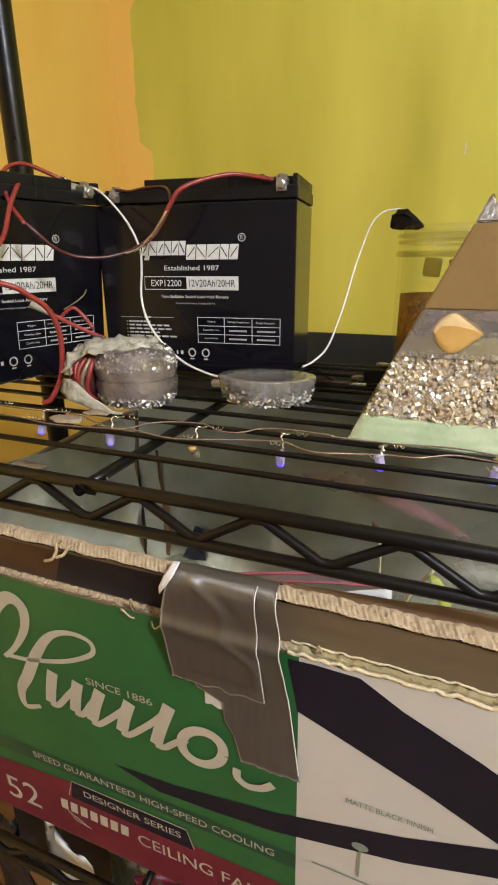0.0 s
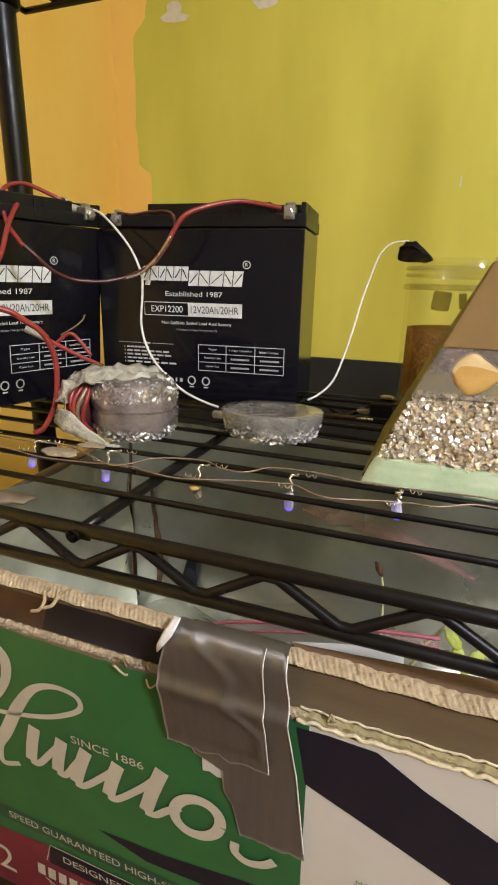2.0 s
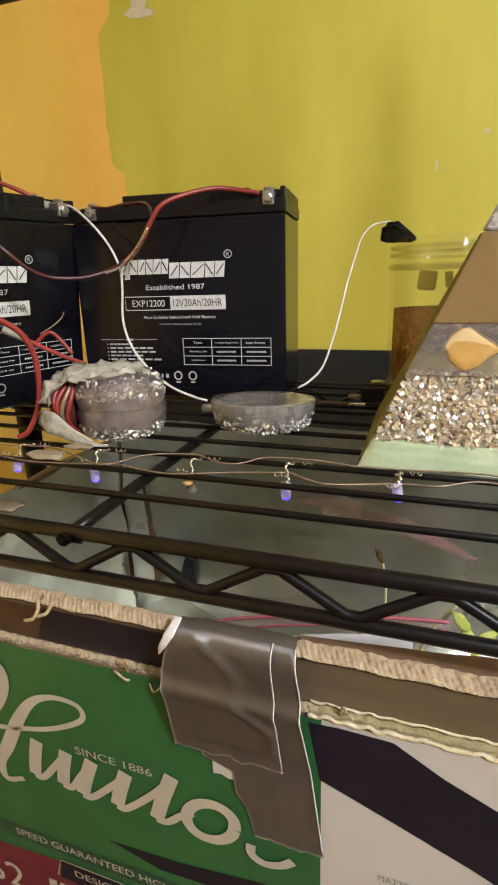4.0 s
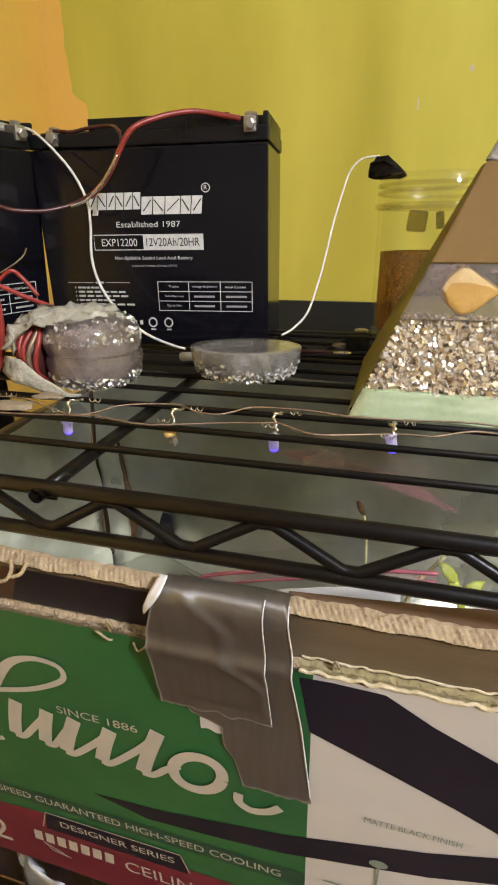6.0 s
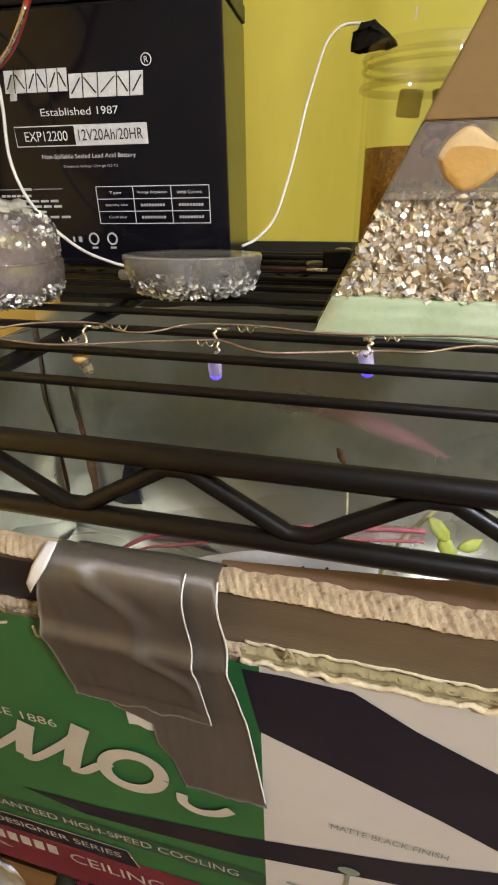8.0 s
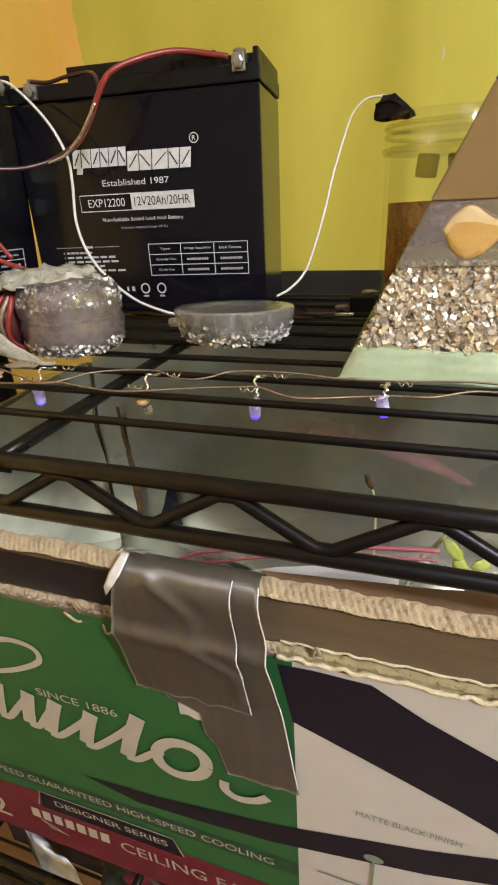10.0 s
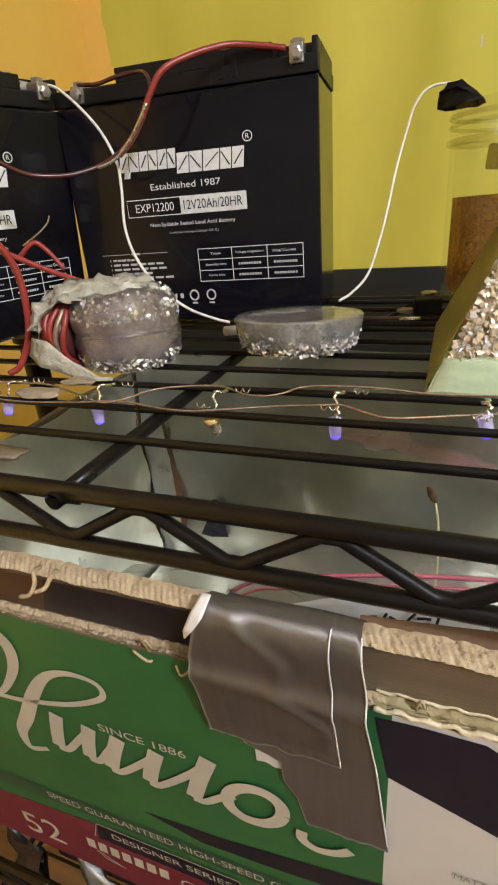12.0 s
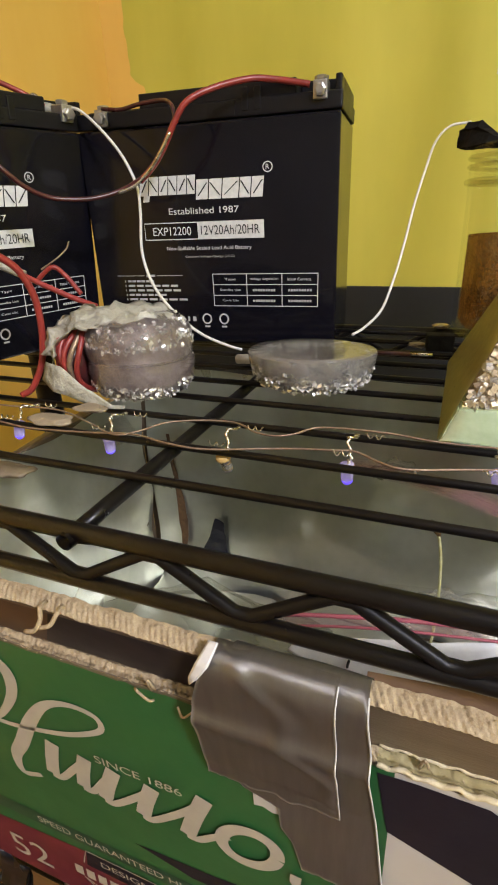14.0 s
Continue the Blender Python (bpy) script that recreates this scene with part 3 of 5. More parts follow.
wire("red_wire", [(-0.224, 0.217, 1.284), (-0.236, 0.200, 1.287), (-0.236, 0.175, 1.287), (-0.222, 0.145, 1.268), (-0.212, 0.12, 1.240), (-0.213, 0.09, 1.224), (-0.210, 0.068, 1.219), (-0.198, 0.061, 1.2165)], 0.0019, REDW, "red wire bent down before the battery")
wire("red_wire", [(-0.200, 0.06, 1.218), (-0.172, 0.08, 1.211), (-0.165, 0.09, 1.204), (-0.159, 0.1, 1.194), (-0.156, 0.105, 1.176), (-0.159, 0.105, 1.149), (-0.166, 0.1, 1.131), (-0.172, 0.096, 1.1265)], 0.0019, REDW, "red wire drooping through the shelf wires")
wire("red_wire", [(-0.180, 0.117, 1.1925), (-0.165, 0.122, 1.184), (-0.150, 0.128, 1.176), (-0.138, 0.132, 1.171)], 0.0016, REDW, "red wire leading into the taped coil")
splice = wire("tape_wrap", [(-0.187, 0.114, 1.196), (-0.180, 0.117, 1.1925), (-0.174, 0.119, 1.1895)], 0.0027, TAPEW, "pale tape wrapped round a wire joint", "tape")
wire("red_wire", [(-0.169, 0.122, 1.186), (-0.160, 0.126, 1.193), (-0.155, 0.130, 1.188), (-0.147, 0.131, 1.178)], 0.0013, REDW, "short red wire end by the coil")
wire("bare_wire", [(-0.166, 0.124, 1.192), (-0.158, 0.128, 1.197), (-0.153, 0.132, 1.202), (-0.151, 0.133, 1.206)], 0.00045, TINNED, "frayed bare wire end")
clip = thing("cable_clip", "frosted clear clip joining the white cable to the terminal", "clip", pose(-0.231, 0.229, 1.286, 0, 8, 20))
part("sleeve", tube([(-0.014, 0, 0), (-0.006, 0, 0.003), (0.004, 0, 0.002), (0.012, 0, 0.001)], 0.0036, 10, 4), TAPEW, clip, smooth=True)
part("ring", tube([(-0.012, -0.002, 0.004), (-0.009, -0.002, 0.009), (-0.005, -0.002, 0.008), (-0.004, -0.002, 0.004)], 0.0012, 8, 4), TINNED, clip, smooth=True)

# ---- taped coil of resin ----
coil = thing("resin_coil", "lumpy clear resin block with shavings and wound red wire", "coil", pose(-0.1098, 0.1275, TOP, 0, 0, 21) @ Matrix.Scale(0.955, 4))
R = 0.0325
half = [(0.0, 0.0), (0.019, 0.0003), (0.0265, 0.0025), (0.0298, 0.008), (0.0312, 0.016), (0.0310, 0.0205), (0.0294, 0.0226), (0.0308, 0.0246), (0.0310, 0.030), (0.0300, 0.037), (0.0262, 0.0430), (0.018, 0.0455), (0.0, 0.0460)]
part("block", lathe(half, 64, 0.06, 3), RESIN, coil, "clear mauve resin with bubbles", True)
core = [(0.0, 0.003), (0.017, 0.003), (0.0235, 0.009), (0.0248, 0.018), (0.0248, 0.028), (0.0232, 0.035), (0.016, 0.0405), (0.0, 0.042)]
part("core", lathe(core, 40, 0.07, 8), COREM, coil, smooth=True)
part("mould_line", tube([(0.0300 * math.cos(a), 0.0300 * math.sin(a), 0.0226 + 0.0004 * math.sin(3 * a)) for a in (2 * math.pi * k / 60 for k in range(61))], 0.0008, 6, 0), RESIN, coil, smooth=True)
rng = random.Random(11)
spots = []
for _ in range(900):
    a, z = rng.uniform(0, 6.283), rng.choice((rng.uniform(0.001, 0.010), rng.uniform(0.030, 0.044)))
    r = np.interp(z, [p[1] for p in half], [p[0] for p in half]) - rng.uniform(-0.0002, 0.0012)
    spots.append(((r * math.cos(a), r * math.sin(a), z), (math.cos(a), math.sin(a), 0.3)))
tagged(part("metal_filler", flakes(spots, 0.0030, rng), FLAKES, coil), kind="stuff")
for k in range(6):
    x, rad = -0.0275 - 0.0027 * k, 0.0205 - 0.0002 * k * k
    loop = [(x - 0.004 * math.cos(q) ** 2 + 0.002 * math.sin(3 * q + k), rad * math.cos(q), 0.0225 + rad * math.sin(q)) for q in (2 * math.pi * j / 25 for j in range(26))]
    part("wire_turn", tube(loop, 0.00165, 8, 2), COPPER if k == 1 else REDW, coil, smooth=True)
end = lathe([(0.0, 0.0), (0.012, 0.001), (0.0165, 0.006), (0.0170, 0.018)], 24, 0.06, 6)
end.transform(pose(-0.0475, 0, 0.0215, 0, 90, 0))
part("bundle_end", end, DARKW, coil, "dark bundled wire end", True)


def crumple(bm, amount, scale, seed):
    for v in bm.verts:
        v.co += amount * noise.noise_vector(v.co * scale + Vector((seed, seed, 0)))
    return bm


def strip(rows, amount=0.0, scale=120.0, seed=0, thick=0.0004, cuts=3):
    """A crumpled strip through rows of points."""
    bm = bmesh.new()
    vs = [[bm.verts.new(p) for p in row] for row in rows]
    for a, b in zip(vs, vs[1:]):
        for k in range(len(a) - 1):
            bm.faces.new((a[k], a[k + 1], b[k + 1], b[k]))
    if cuts:
        bmesh.ops.subdivide_edges(bm, edges=bm.edges, cuts=cuts, use_grid_fill=True, smooth=0.4)
    if amount:
        crumple(bm, amount, scale, seed)
    if thick:
        bmesh.ops.solidify(bm, geom=bm.faces, thickness=thick)
    return bm


part("tape", strip([[(-0.056, 0.004, 0.030), (-0.054, -0.010, 0.026), (-0.048, -0.020, 0.024)],
                    [(-0.047, 0.006, 0.043), (-0.046, -0.008, 0.040), (-0.041, -0.020, 0.034)],
                    [(-0.030, 0.006, 0.0500), (-0.030, -0.008, 0.0480), (-0.029, -0.020, 0.0430)],
                    [(-0.010, 0.006, 0.0510), (-0.010, -0.010, 0.0490), (-0.012, -0.022, 0.0430)],
                    [(0.006, 0.006, 0.0500), (0.007, -0.008, 0.0485), (0.006, -0.019, 0.0440)],
                    [(0.019, 0.006, 0.0470), (0.021, -0.004, 0.0460), (0.018, -0.012, 0.0440)]], 0.0050, 150, 5, 0.0005, 4), TAPEW, coil, "crumpled pale tape over the top", True)
part("tape", strip([[(-0.052, -0.012, 0.0225), (-0.056, -0.014, 0.0130)], [(-0.040, -0.0225, 0.0225), (-0.046, -0.024, 0.0090)],
                    [(-0.026, -0.028, 0.0110), (-0.030, -0.029, 0.0030)], [(-0.012, -0.033, 0.0030), (-0.016, -0.033, 0.0010)], [(-0.004, -0.034, 0.0022), (-0.005, -0.034, 0.0006)]], 0.0012, 90, 9, 0.0005, 3), TAPEW, coil, "pale tape strip hanging loose below", True)

# ---- resin puck between the cables ----
puck = thing("resin_puck", "flat cloudy resin puck full of metal shavings on wire shelf", "resin puck", pose(-0.0193, 0.1590, TOP + 0.0016, -4.2) @ Matrix.Scale(0.955, 4))
pr = [(0.0, 0.0), (0.025, 0.0003), (0.0310, 0.0022), (0.0345, 0.0065), (0.0364, 0.0125), (0.0374, 0.0196), (0.0368, 0.0205), (0.030, 0.0200), (0.0, 0.0196)]
part("body", lathe(pr, 56, 0.012, 5), RESIN2, puck, "cloudy resin", True)
part("core", lathe([(0.0, 0.0015), (0.022, 0.0015), (0.028, 0.0035), (0.029, 0.0060), (0.026, 0.0072), (0.0, 0.0070)], 40, 0.08, 2), COREM, puck, smooth=True)
spots = []
for _ in range(620):
    a, z = rng.uniform(0, 6.283), rng.uniform(0.0006, 0.0135) * rng.uniform(0.4, 1)
    r = np.interp(z, [p[1] for p in pr[:6]], [p[0] for p in pr[:6]]) - rng.uniform(-0.0001, 0.0016)
    spots.append(((r * math.cos(a), r * math.sin(a), z), (math.cos(a), math.sin(a), -0.2)))
tagged(part("metal_filler", flakes(spots, 0.0040, rng), FLAKES, puck), kind="stuff")
part("plug", tube([(-0.0600, 0.0310, 0.0050), (-0.0300, 0.0225, 0.0085)], 0.0033, 12, 0), WHITEW, puck, "white cable plug", True)
part("plug", tube([(0.0065, 0.0315, 0.0165), (0.0145, 0.0345, 0.0185)], 0.0020, 10, 0), WHITEW, puck, "white cable end", True)

# ---- resin pyramid ----
PX, PY, PH, PB = 0.1158, 0.162, 0.136, 0.064
pyramid = thing("resin_pyramid", "layered resin pyramid with pale green base, shavings and orange stone", "pyramid", pose(PX, PY, TOP))


def layer(z0, z1, inset=0.0, bevel=0.0006):
    bm = bmesh.new()
    lo, hi = [PB * (1 - z / PH) - inset for z in (z0, z1)]
    a = [bm.verts.new((sx * lo, sy * lo, z0)) for sx, sy in ((-1, -1), (1, -1), (1, 1), (-1, 1))]
    b = [bm.verts.new((sx * hi, sy * hi, z1)) for sx, sy in ((-1, -1), (1, -1), (1, 1), (-1, 1))]
    bm.faces.new(a[::-1])
    bm.faces.new(b)
    for k in range(4):
        bm.faces.new((a[k], a[(k + 1) % 4], b[(k + 1) % 4], b[k]))
    if bevel:
        bmesh.ops.bevel(bm, geom=bm.edges[:], offset=bevel, segments=2, affect="EDGES")
    return bm


base = layer(0.0, 0.0135, 0.0004, 0.0004)
bmesh.ops.subdivide_edges(base, edges=base.edges[:], cuts=14, use_grid_fill=True)
for v in base.verts:
    if v.co.z > 0.0006:
        v.co += 0.0011 * noise.noise_vector(v.co * 120) + 0.0005 * noise.noise_vector(v.co * 330)
part("green_base", base, GREENR, pyramid, "pale green glossy uneven resin base", True)
part("shavings_layer", layer(0.0137, 0.0465, 0.0030), SHAVECORE, pyramid, "layer packed with metal shavings")
part("clear_skin", layer(0.0137, 0.0465), POLISH, pyramid, "polished clear resin over the shavings")
part("clear_layer", layer(0.0467, 0.0728), CLEARR, pyramid, "smoky clear resin layer")
part("brown_layer", layer(0.0730, 0.1195), BROWNR, pyramid, "brown resin layer")
part("tip", crumple(layer(0.1197, 0.1350, 0.0, 0.0012), 0.0012, 260, 2), TIPM, pyramid, "silver crystal tip")
slope = PB / PH
# thin sheet on the left side only, coloured like what the resin reflects
skin = bmesh.new()
edge = [(PB * (1 - z / PH) + 0.0003, z) for z in (0.0008, 0.1190)]
ring = [skin.verts.new(q) for q in ((-edge[0][0], -edge[0][0] + 0.001, edge[0][1]), (-edge[1][0], -edge[1][0] + 0.001, edge[1][1]), (-edge[1][0], edge[1][0] - 0.001, edge[1][1]), (-edge[0][0], edge[0][0] - 0.001, edge[0][1]))]
skin.faces.new(ring)
bmesh.ops.solidify(skin, geom=skin.faces[:], thickness=0.0005)
part("side_reflection", skin, OLIVE, pyramid, "smooth resin side, its olive reflection put on as a film")
for i, mm in enumerate((FLAKES, FLAKEG)):
    spots = []
    while len(spots) < 2400:
        s, z = rng.randrange(3), 0.0125 + 0.036 * rng.random() ** 1.1
        w = PB * (1 - z / PH) - 0.0003
        u = rng.uniform(-w + 0.0012, w - 0.0012)
        q = Vector((u, -w + rng.uniform(0.0011, 0.0034), z))
        spots.append((Matrix.Rotation(s * math.pi / 2, 3, "Z") @ q, Matrix.Rotation(s * math.pi / 2, 3, "Z") @ Vector((0, -1, slope))))
    tagged(part("metal_filler", flakes(spots, 0.0041 if i else 0.0037, rng), mm, pyramid), kind="stuff")
part("foil_chip", cube(-0.0305, -0.0275, -0.0490, -0.0478, 0.020, 0.0275, 0.0003), FLAKES, pyramid)


def pebble(rx, ry, rz, seed, rough=0.25, sub=3):
    bm = bmesh.new()
    bmesh.ops.create_icosphere(bm, subdivisions=sub, radius=1)
    for v in bm.verts:
        v.co *= 1 + rough * noise.noise(v.co * 1.3 + Vector((seed, seed, seed)))
        v.co = Vector((v.co.x * rx, v.co.y * ry, v.co.z * rz))
    return bm


stone_parts = ((-0.0100, -0.0322, 0.0602, 0.0152, 0.0045, 0.0118, AGATE, "orange agate stone"), (0.030, -0.0310, 0.063, 0.010, 0.005, 0.008, AGATE, "orange agate stone"))
for x, y, z, rx, ry, rz, mm, lab in stone_parts:
    bm = bmesh.new()
    out = [(-1, 0.1), (-0.85, 0.45), (-0.38, 1), (-0.08, 1), (0.55, 0.5), (1, 0.06), (0.85, -0.2), (0.1, -0.92), (-0.28, -1), (-0.76, -0.58)]
    fr = [bm.verts.new((x + a * rx * 0.86, y - ry + b * rz * 0.86 * slope, z + b * rz * 0.86)) for a, b in out]
    md = [bm.verts.new((x + a * rx, y + b * rz * slope, z + b * rz)) for a, b in out]
    bk = [bm.verts.new((x + a * rx * 0.8, y + ry + b * rz * 0.8 * slope, z + b * rz * 0.8)) for a, b in out]
    for a, b in ((fr, md), (md, bk)):
        for k in range(len(out)):
            bm.faces.new((a[k], b[k], b[(k + 1) % len(out)], a[(k + 1) % len(out)]))
    bm.faces.new(fr)
    bm.faces.new(bk[::-1])
    bmesh.ops.bevel(bm, geom=bm.edges[:], offset=0.0007, segments=2, affect="EDGES")
    bmesh.ops.triangulate(bm, faces=bm.faces[:])
    bmesh.ops.subdivide_edges(bm, edges=bm.edges[:], cuts=3)
    for _ in range(14):
        bmesh.ops.smooth_vert(bm, verts=bm.verts[:], factor=0.5, use_axis_x=True, use_axis_y=True, use_axis_z=True)
    for v in bm.verts:
        v.co += noise.noise_vector(v.co * 130) * 0.0009
    rind = bm.copy()
    for piece, upper in ((bm, False), (rind, True)):
        out_of = [f for f in piece.faces if (f.calc_center_median().z > z + 0.10 * rz + 0.22 * rz * noise.noise(f.calc_center_median() * 170)) != upper]
        bmesh.ops.delete(piece, geom=out_of, context="FACES")
    stone = part("stone", bm, mm, pyramid, lab, True)
    part("rind", rind, AGATE2, stone, "paler rind", True)
for x, z, w in ((-0.0225, 0.0700, 0.0060), (0.012, 0.0700, 0.011), (0.022, 0.0685, 0.005), (-0.0255, 0.0640, 0.0045)):
    p = part("quartz_chip", crumple(pebble(w, 0.002, 0.0032, 4 + x * 100, 0.5, 2), 0.0006, 400, 1), PURPLE, pyramid)
    p.location = (x, -(PB * (1 - z / PH)) + 0.0035, z)

# ---- glass jar ----
JX, JY, JR = 0.0935, 0.318, 0.0430
jar = thing("glass_jar", "open threaded glass jar half full of dark brown liquid", "jar", pose(JX, JY, TOP))
outer = [(0.0, 0.0), (JR - 0.004, 0.0), (JR - 0.0005, 0.003), (JR, 0.008), (JR, 0.092), (JR + 0.0004, 0.100), (JR + 0.0006, 0.104), (JR + 0.0006, 0.125), (JR - 0.0010, 0.127)]
inner = [(JR - 0.0026, 0.1265), (JR - 0.0032, 0.104), (JR - 0.0035, 0.092), (JR - 0.0035, 0.010), (JR - 0.007, 0.005), (0.0, 0.0045)]
glass = part("glass", lathe(outer + inner, 64), GLASS, jar, "clear glass", True)
for z, r in ((0.1045, 0.0024), (0.1125, 0.0013), (0.1195, 0.0015)):
    ring = [((JR + 0.0008) * math.cos(a), (JR + 0.0008) * math.sin(a), z + (0.003 * a / 6.283 if r < 0.0015 else 0)) for a in (2 * math.pi * k / 40 for k in range(41))]
    part("thread", tube(ring, r, 8, 0), RIMGLASS, jar, smooth=True)
part("liquid", lathe([(0.0, 0.0048), (JR - 0.0085, 0.006), (JR - 0.0042, 0.011), (JR - 0.0042, 0.0705), (0.0, 0.0700)], 48), LIQUID, jar, "dark brown liquid", True)
bulb = lathe([(0.0, 0.0), (0.0082, 0.0005), (0.0092, 0.002), (0.0092, 0.017), (0.0080, 0.019), (0.0, 0.0192)], 24)
bulb.transform(pose(-0.013, -0.022, 0.086, 4, 5, 0) @ Matrix.Scale(0.8, 4))
part("sensor", bulb, GADGET, jar, "small grey sensor hanging inside the rim", True)
pin = lathe([(0.0, 0.0), (0.0030, 0.0004), (0.0030, 0.012), (0.0, 0.0125)], 14)
pin.transform(pose(0.005, -0.028, 0.088, 4, -8, 0))
part("sensor", pin, GADGET, jar, smooth=True)
cap = crumple(strip([[(-0.0500, 0.010, 0.1260), (-0.0500, 0.013, 0.1400), (-0.0485, 0.007, 0.1425)],
                     [(-0.0430, 0.000, 0.1250), (-0.0410, 0.007, 0.1395), (-0.0390, 0.000, 0.1420)],
                     [(-0.0340, -0.008, 0.1245), (-0.0315, -0.004, 0.1315), (-0.0295, -0.006, 0.1335)],
                     [(-0.0270, -0.010, 0.1240), (-0.0245, -0.008, 0.1258), (-0.0230, -0.008, 0.1266)]], 0.0008, 200, 3, 0.005, 2), 0.0004, 300, 1)
part("tape", cap, TAPEK, jar, "black tape holding a cable at the rim")

# small bits lying at the back of the shelf
for x, y, s, mm, lab in ((0.030, 0.262, 0.004, PALEROCK, "small pale chip lying on the shelf"), (0.043, 0.330, 0.0042, METAL, "small bent metal piece on the shelf")):
    ob = part("chip", pebble(s * 1.6, s, s * 0.5, x * 50, 0.4, 2), mm)
    ob.location = (x, y, TOP + s * 0.45)
    tagged(ob, lab, "chip")
block = tagged(part("block", cube(-0.009, 0.009, -0.006, 0.006, 0, 0.011, 0.0012), TAPEK), "small black plastic block standing on the shelf", "block")
block.matrix_basis = pose(0.045, 0.258, TOP, 0, 0, 8)
screwdriver = thing("small_tool", "thin tool with a dark red shaft lying on the shelf", "tool", pose(0.018, 0.232, TOP + 0.0025, 0, 0, 2))
part("shaft", tube([(-0.022, 0, 0), (0.010, 0, 0)], 0.0016, 8, 0), DARKW, screwdriver, smooth=True)
part("tip", tube([(0.010, 0, 0), (0.024, 0.001, 0)], 0.0011, 8, 0), TINNED, screwdriver, smooth=True)

# ---- string of small lights ----
lights = thing("led_string", "two thin copper wires with small violet lights along the shelf", "string lights", pose(-0.037, 0.07, TOP + 0.003))
ZW = TOP + 0.0022
wa = [(-0.26, 0.070), (-0.2, 0.066), (-0.156, 0.059), (-0.131, 0.057), (-0.1, 0.061), (-0.076, 0.063), (-0.057, 0.059), (-0.038, 0.06), (-0.007, 0.07), (0.013, 0.072), (0.022, 0.073), (0.034, 0.066), (0.044, 0.065), (0.065, 0.073), (0.08, 0.076), (0.094, 0.075), (0.112, 0.084), (0.135, 0.083), (0.16, 0.086), (0.24, 0.08)]
wb = [(-0.26, 0.085), (-0.174, 0.078), (-0.135, 0.081), (-0.109, 0.073), (-0.085, 0.061), (-0.075, 0.067), (-0.068, 0.079), (-0.054, 0.087), (-0.038, 0.091), (-0.025, 0.084), (-0.015, 0.082), (-0.007, 0.086), (0.0, 0.094), (0.012, 0.0955), (0.033, 0.0955), (0.049, 0.0945), (0.06, 0.0950), (0.08, 0.0955), (0.113, 0.0955), (0.15, 0.0945), (0.24, 0.095)]
for pts in (wa, wb):
    wpart("copper_wire", tube([(x, y, ZW + 0.0008 * math.sin(x * 70)) for x, y in pts], 0.0005, 6, 6), COPPER, lights, "bare copper wire", True)
for i, (x, y, z) in enumerate(((-0.150, 0.069, 1.1195), (-0.0955, 0.0705, 1.1175), (-0.0338, 0.0695, 1.1168), (0.0187, 0.0755, 1.1175), (0.0750, 0.0740, 1.1235), (0.132, 0.0750, 1.1235), (-0.205, 0.072, 1.120))):
    tilt = pose(x, y, z, 14 * math.sin(i * 2.1), 12 * math.cos(i * 1.7), i * 50)
    lit = i != 2
    led = wpart("led", lathe([(0.0, -0.0054), (0.0012, -0.0052), (0.0022, -0.0043), (0.0026, -0.0026), (0.0026, 0.0022), (0.0030, 0.0024), (0.0030, 0.0034), (0.0, 0.0036)], 14), LEDP if lit else CLEARLED, lights, "violet lit lens" if lit else "unlit clear lens with amber collar", True)
    led.matrix_basis = lights.matrix_basis.inverted() @ tilt @ Matrix.Translation(lights.matrix_basis.translation)
    dome = part("tip" if lit else "collar", lathe([(0.0, -0.0058), (0.0014, -0.0056), (0.0023, -0.0046), (0.0024, -0.0040)] if lit else [(0.0033, 0.0018), (0.0036, 0.0026), (0.0033, 0.0040), (0.0, 0.0042)], 12), LEDT if lit else LEDA, None, smooth=True)
    dome.parent = led
    dome.matrix_basis = Matrix.Translation(-lights.matrix_basis.translation)
    lead = [(x, y, z + 0.003), (x + 0.001, y + 0.002, z + 0.0065), (x - 0.0012, y + 0.006, ZW + 0.0022), (x + 0.0012, y + 0.0105, ZW + 0.0012), (x + 0.0005, y + 0.0165, ZW)]
    wpart("twisted_lead", tube([(a + 0.0008 * math.sin(k * 2.6), b, c) for k, (a, b, c) in enumerate(smooth_path(lead, 4))], 0.00062, 6, 2), TINNED, lights, "twisted tinned lead", True)
    for dx, yy in ((-0.006, y - 0.004), (0.004, y + 0.0165)):
        turns = [(x + dx + 0.0009 * k, yy + 0.0011 * math.cos(k * 1.6), ZW + 0.0011 * math.sin(k * 1.6)) for k in range(10)]
        wpart("twist", tube(turns, 0.0003, 5, 3), TINNED, lights, smooth=True)


# ---- cardboard box on the lower shelf ----
BX0, BX1, BY1, BZ0 = -0.237, 0.40, 0.30, 0.7975
box = thing("cardboard_box", "open printed cardboard box, torn top edge, lined with silver film", "box", pose(0.08, 0.15, BZ0))


def panel(x, z, off=0.0):
    """A point on the outer printed face, off metres before it."""
    return (x, 0.006 + 0.05 * (1.045 - z) - off, z)


def torn(x, seed, amount=0.0016):
    return amount * (noise.noise(Vector((x * 70, seed, 0))) + 0.6 * noise.noise(Vector((x * 230, seed, 5))))


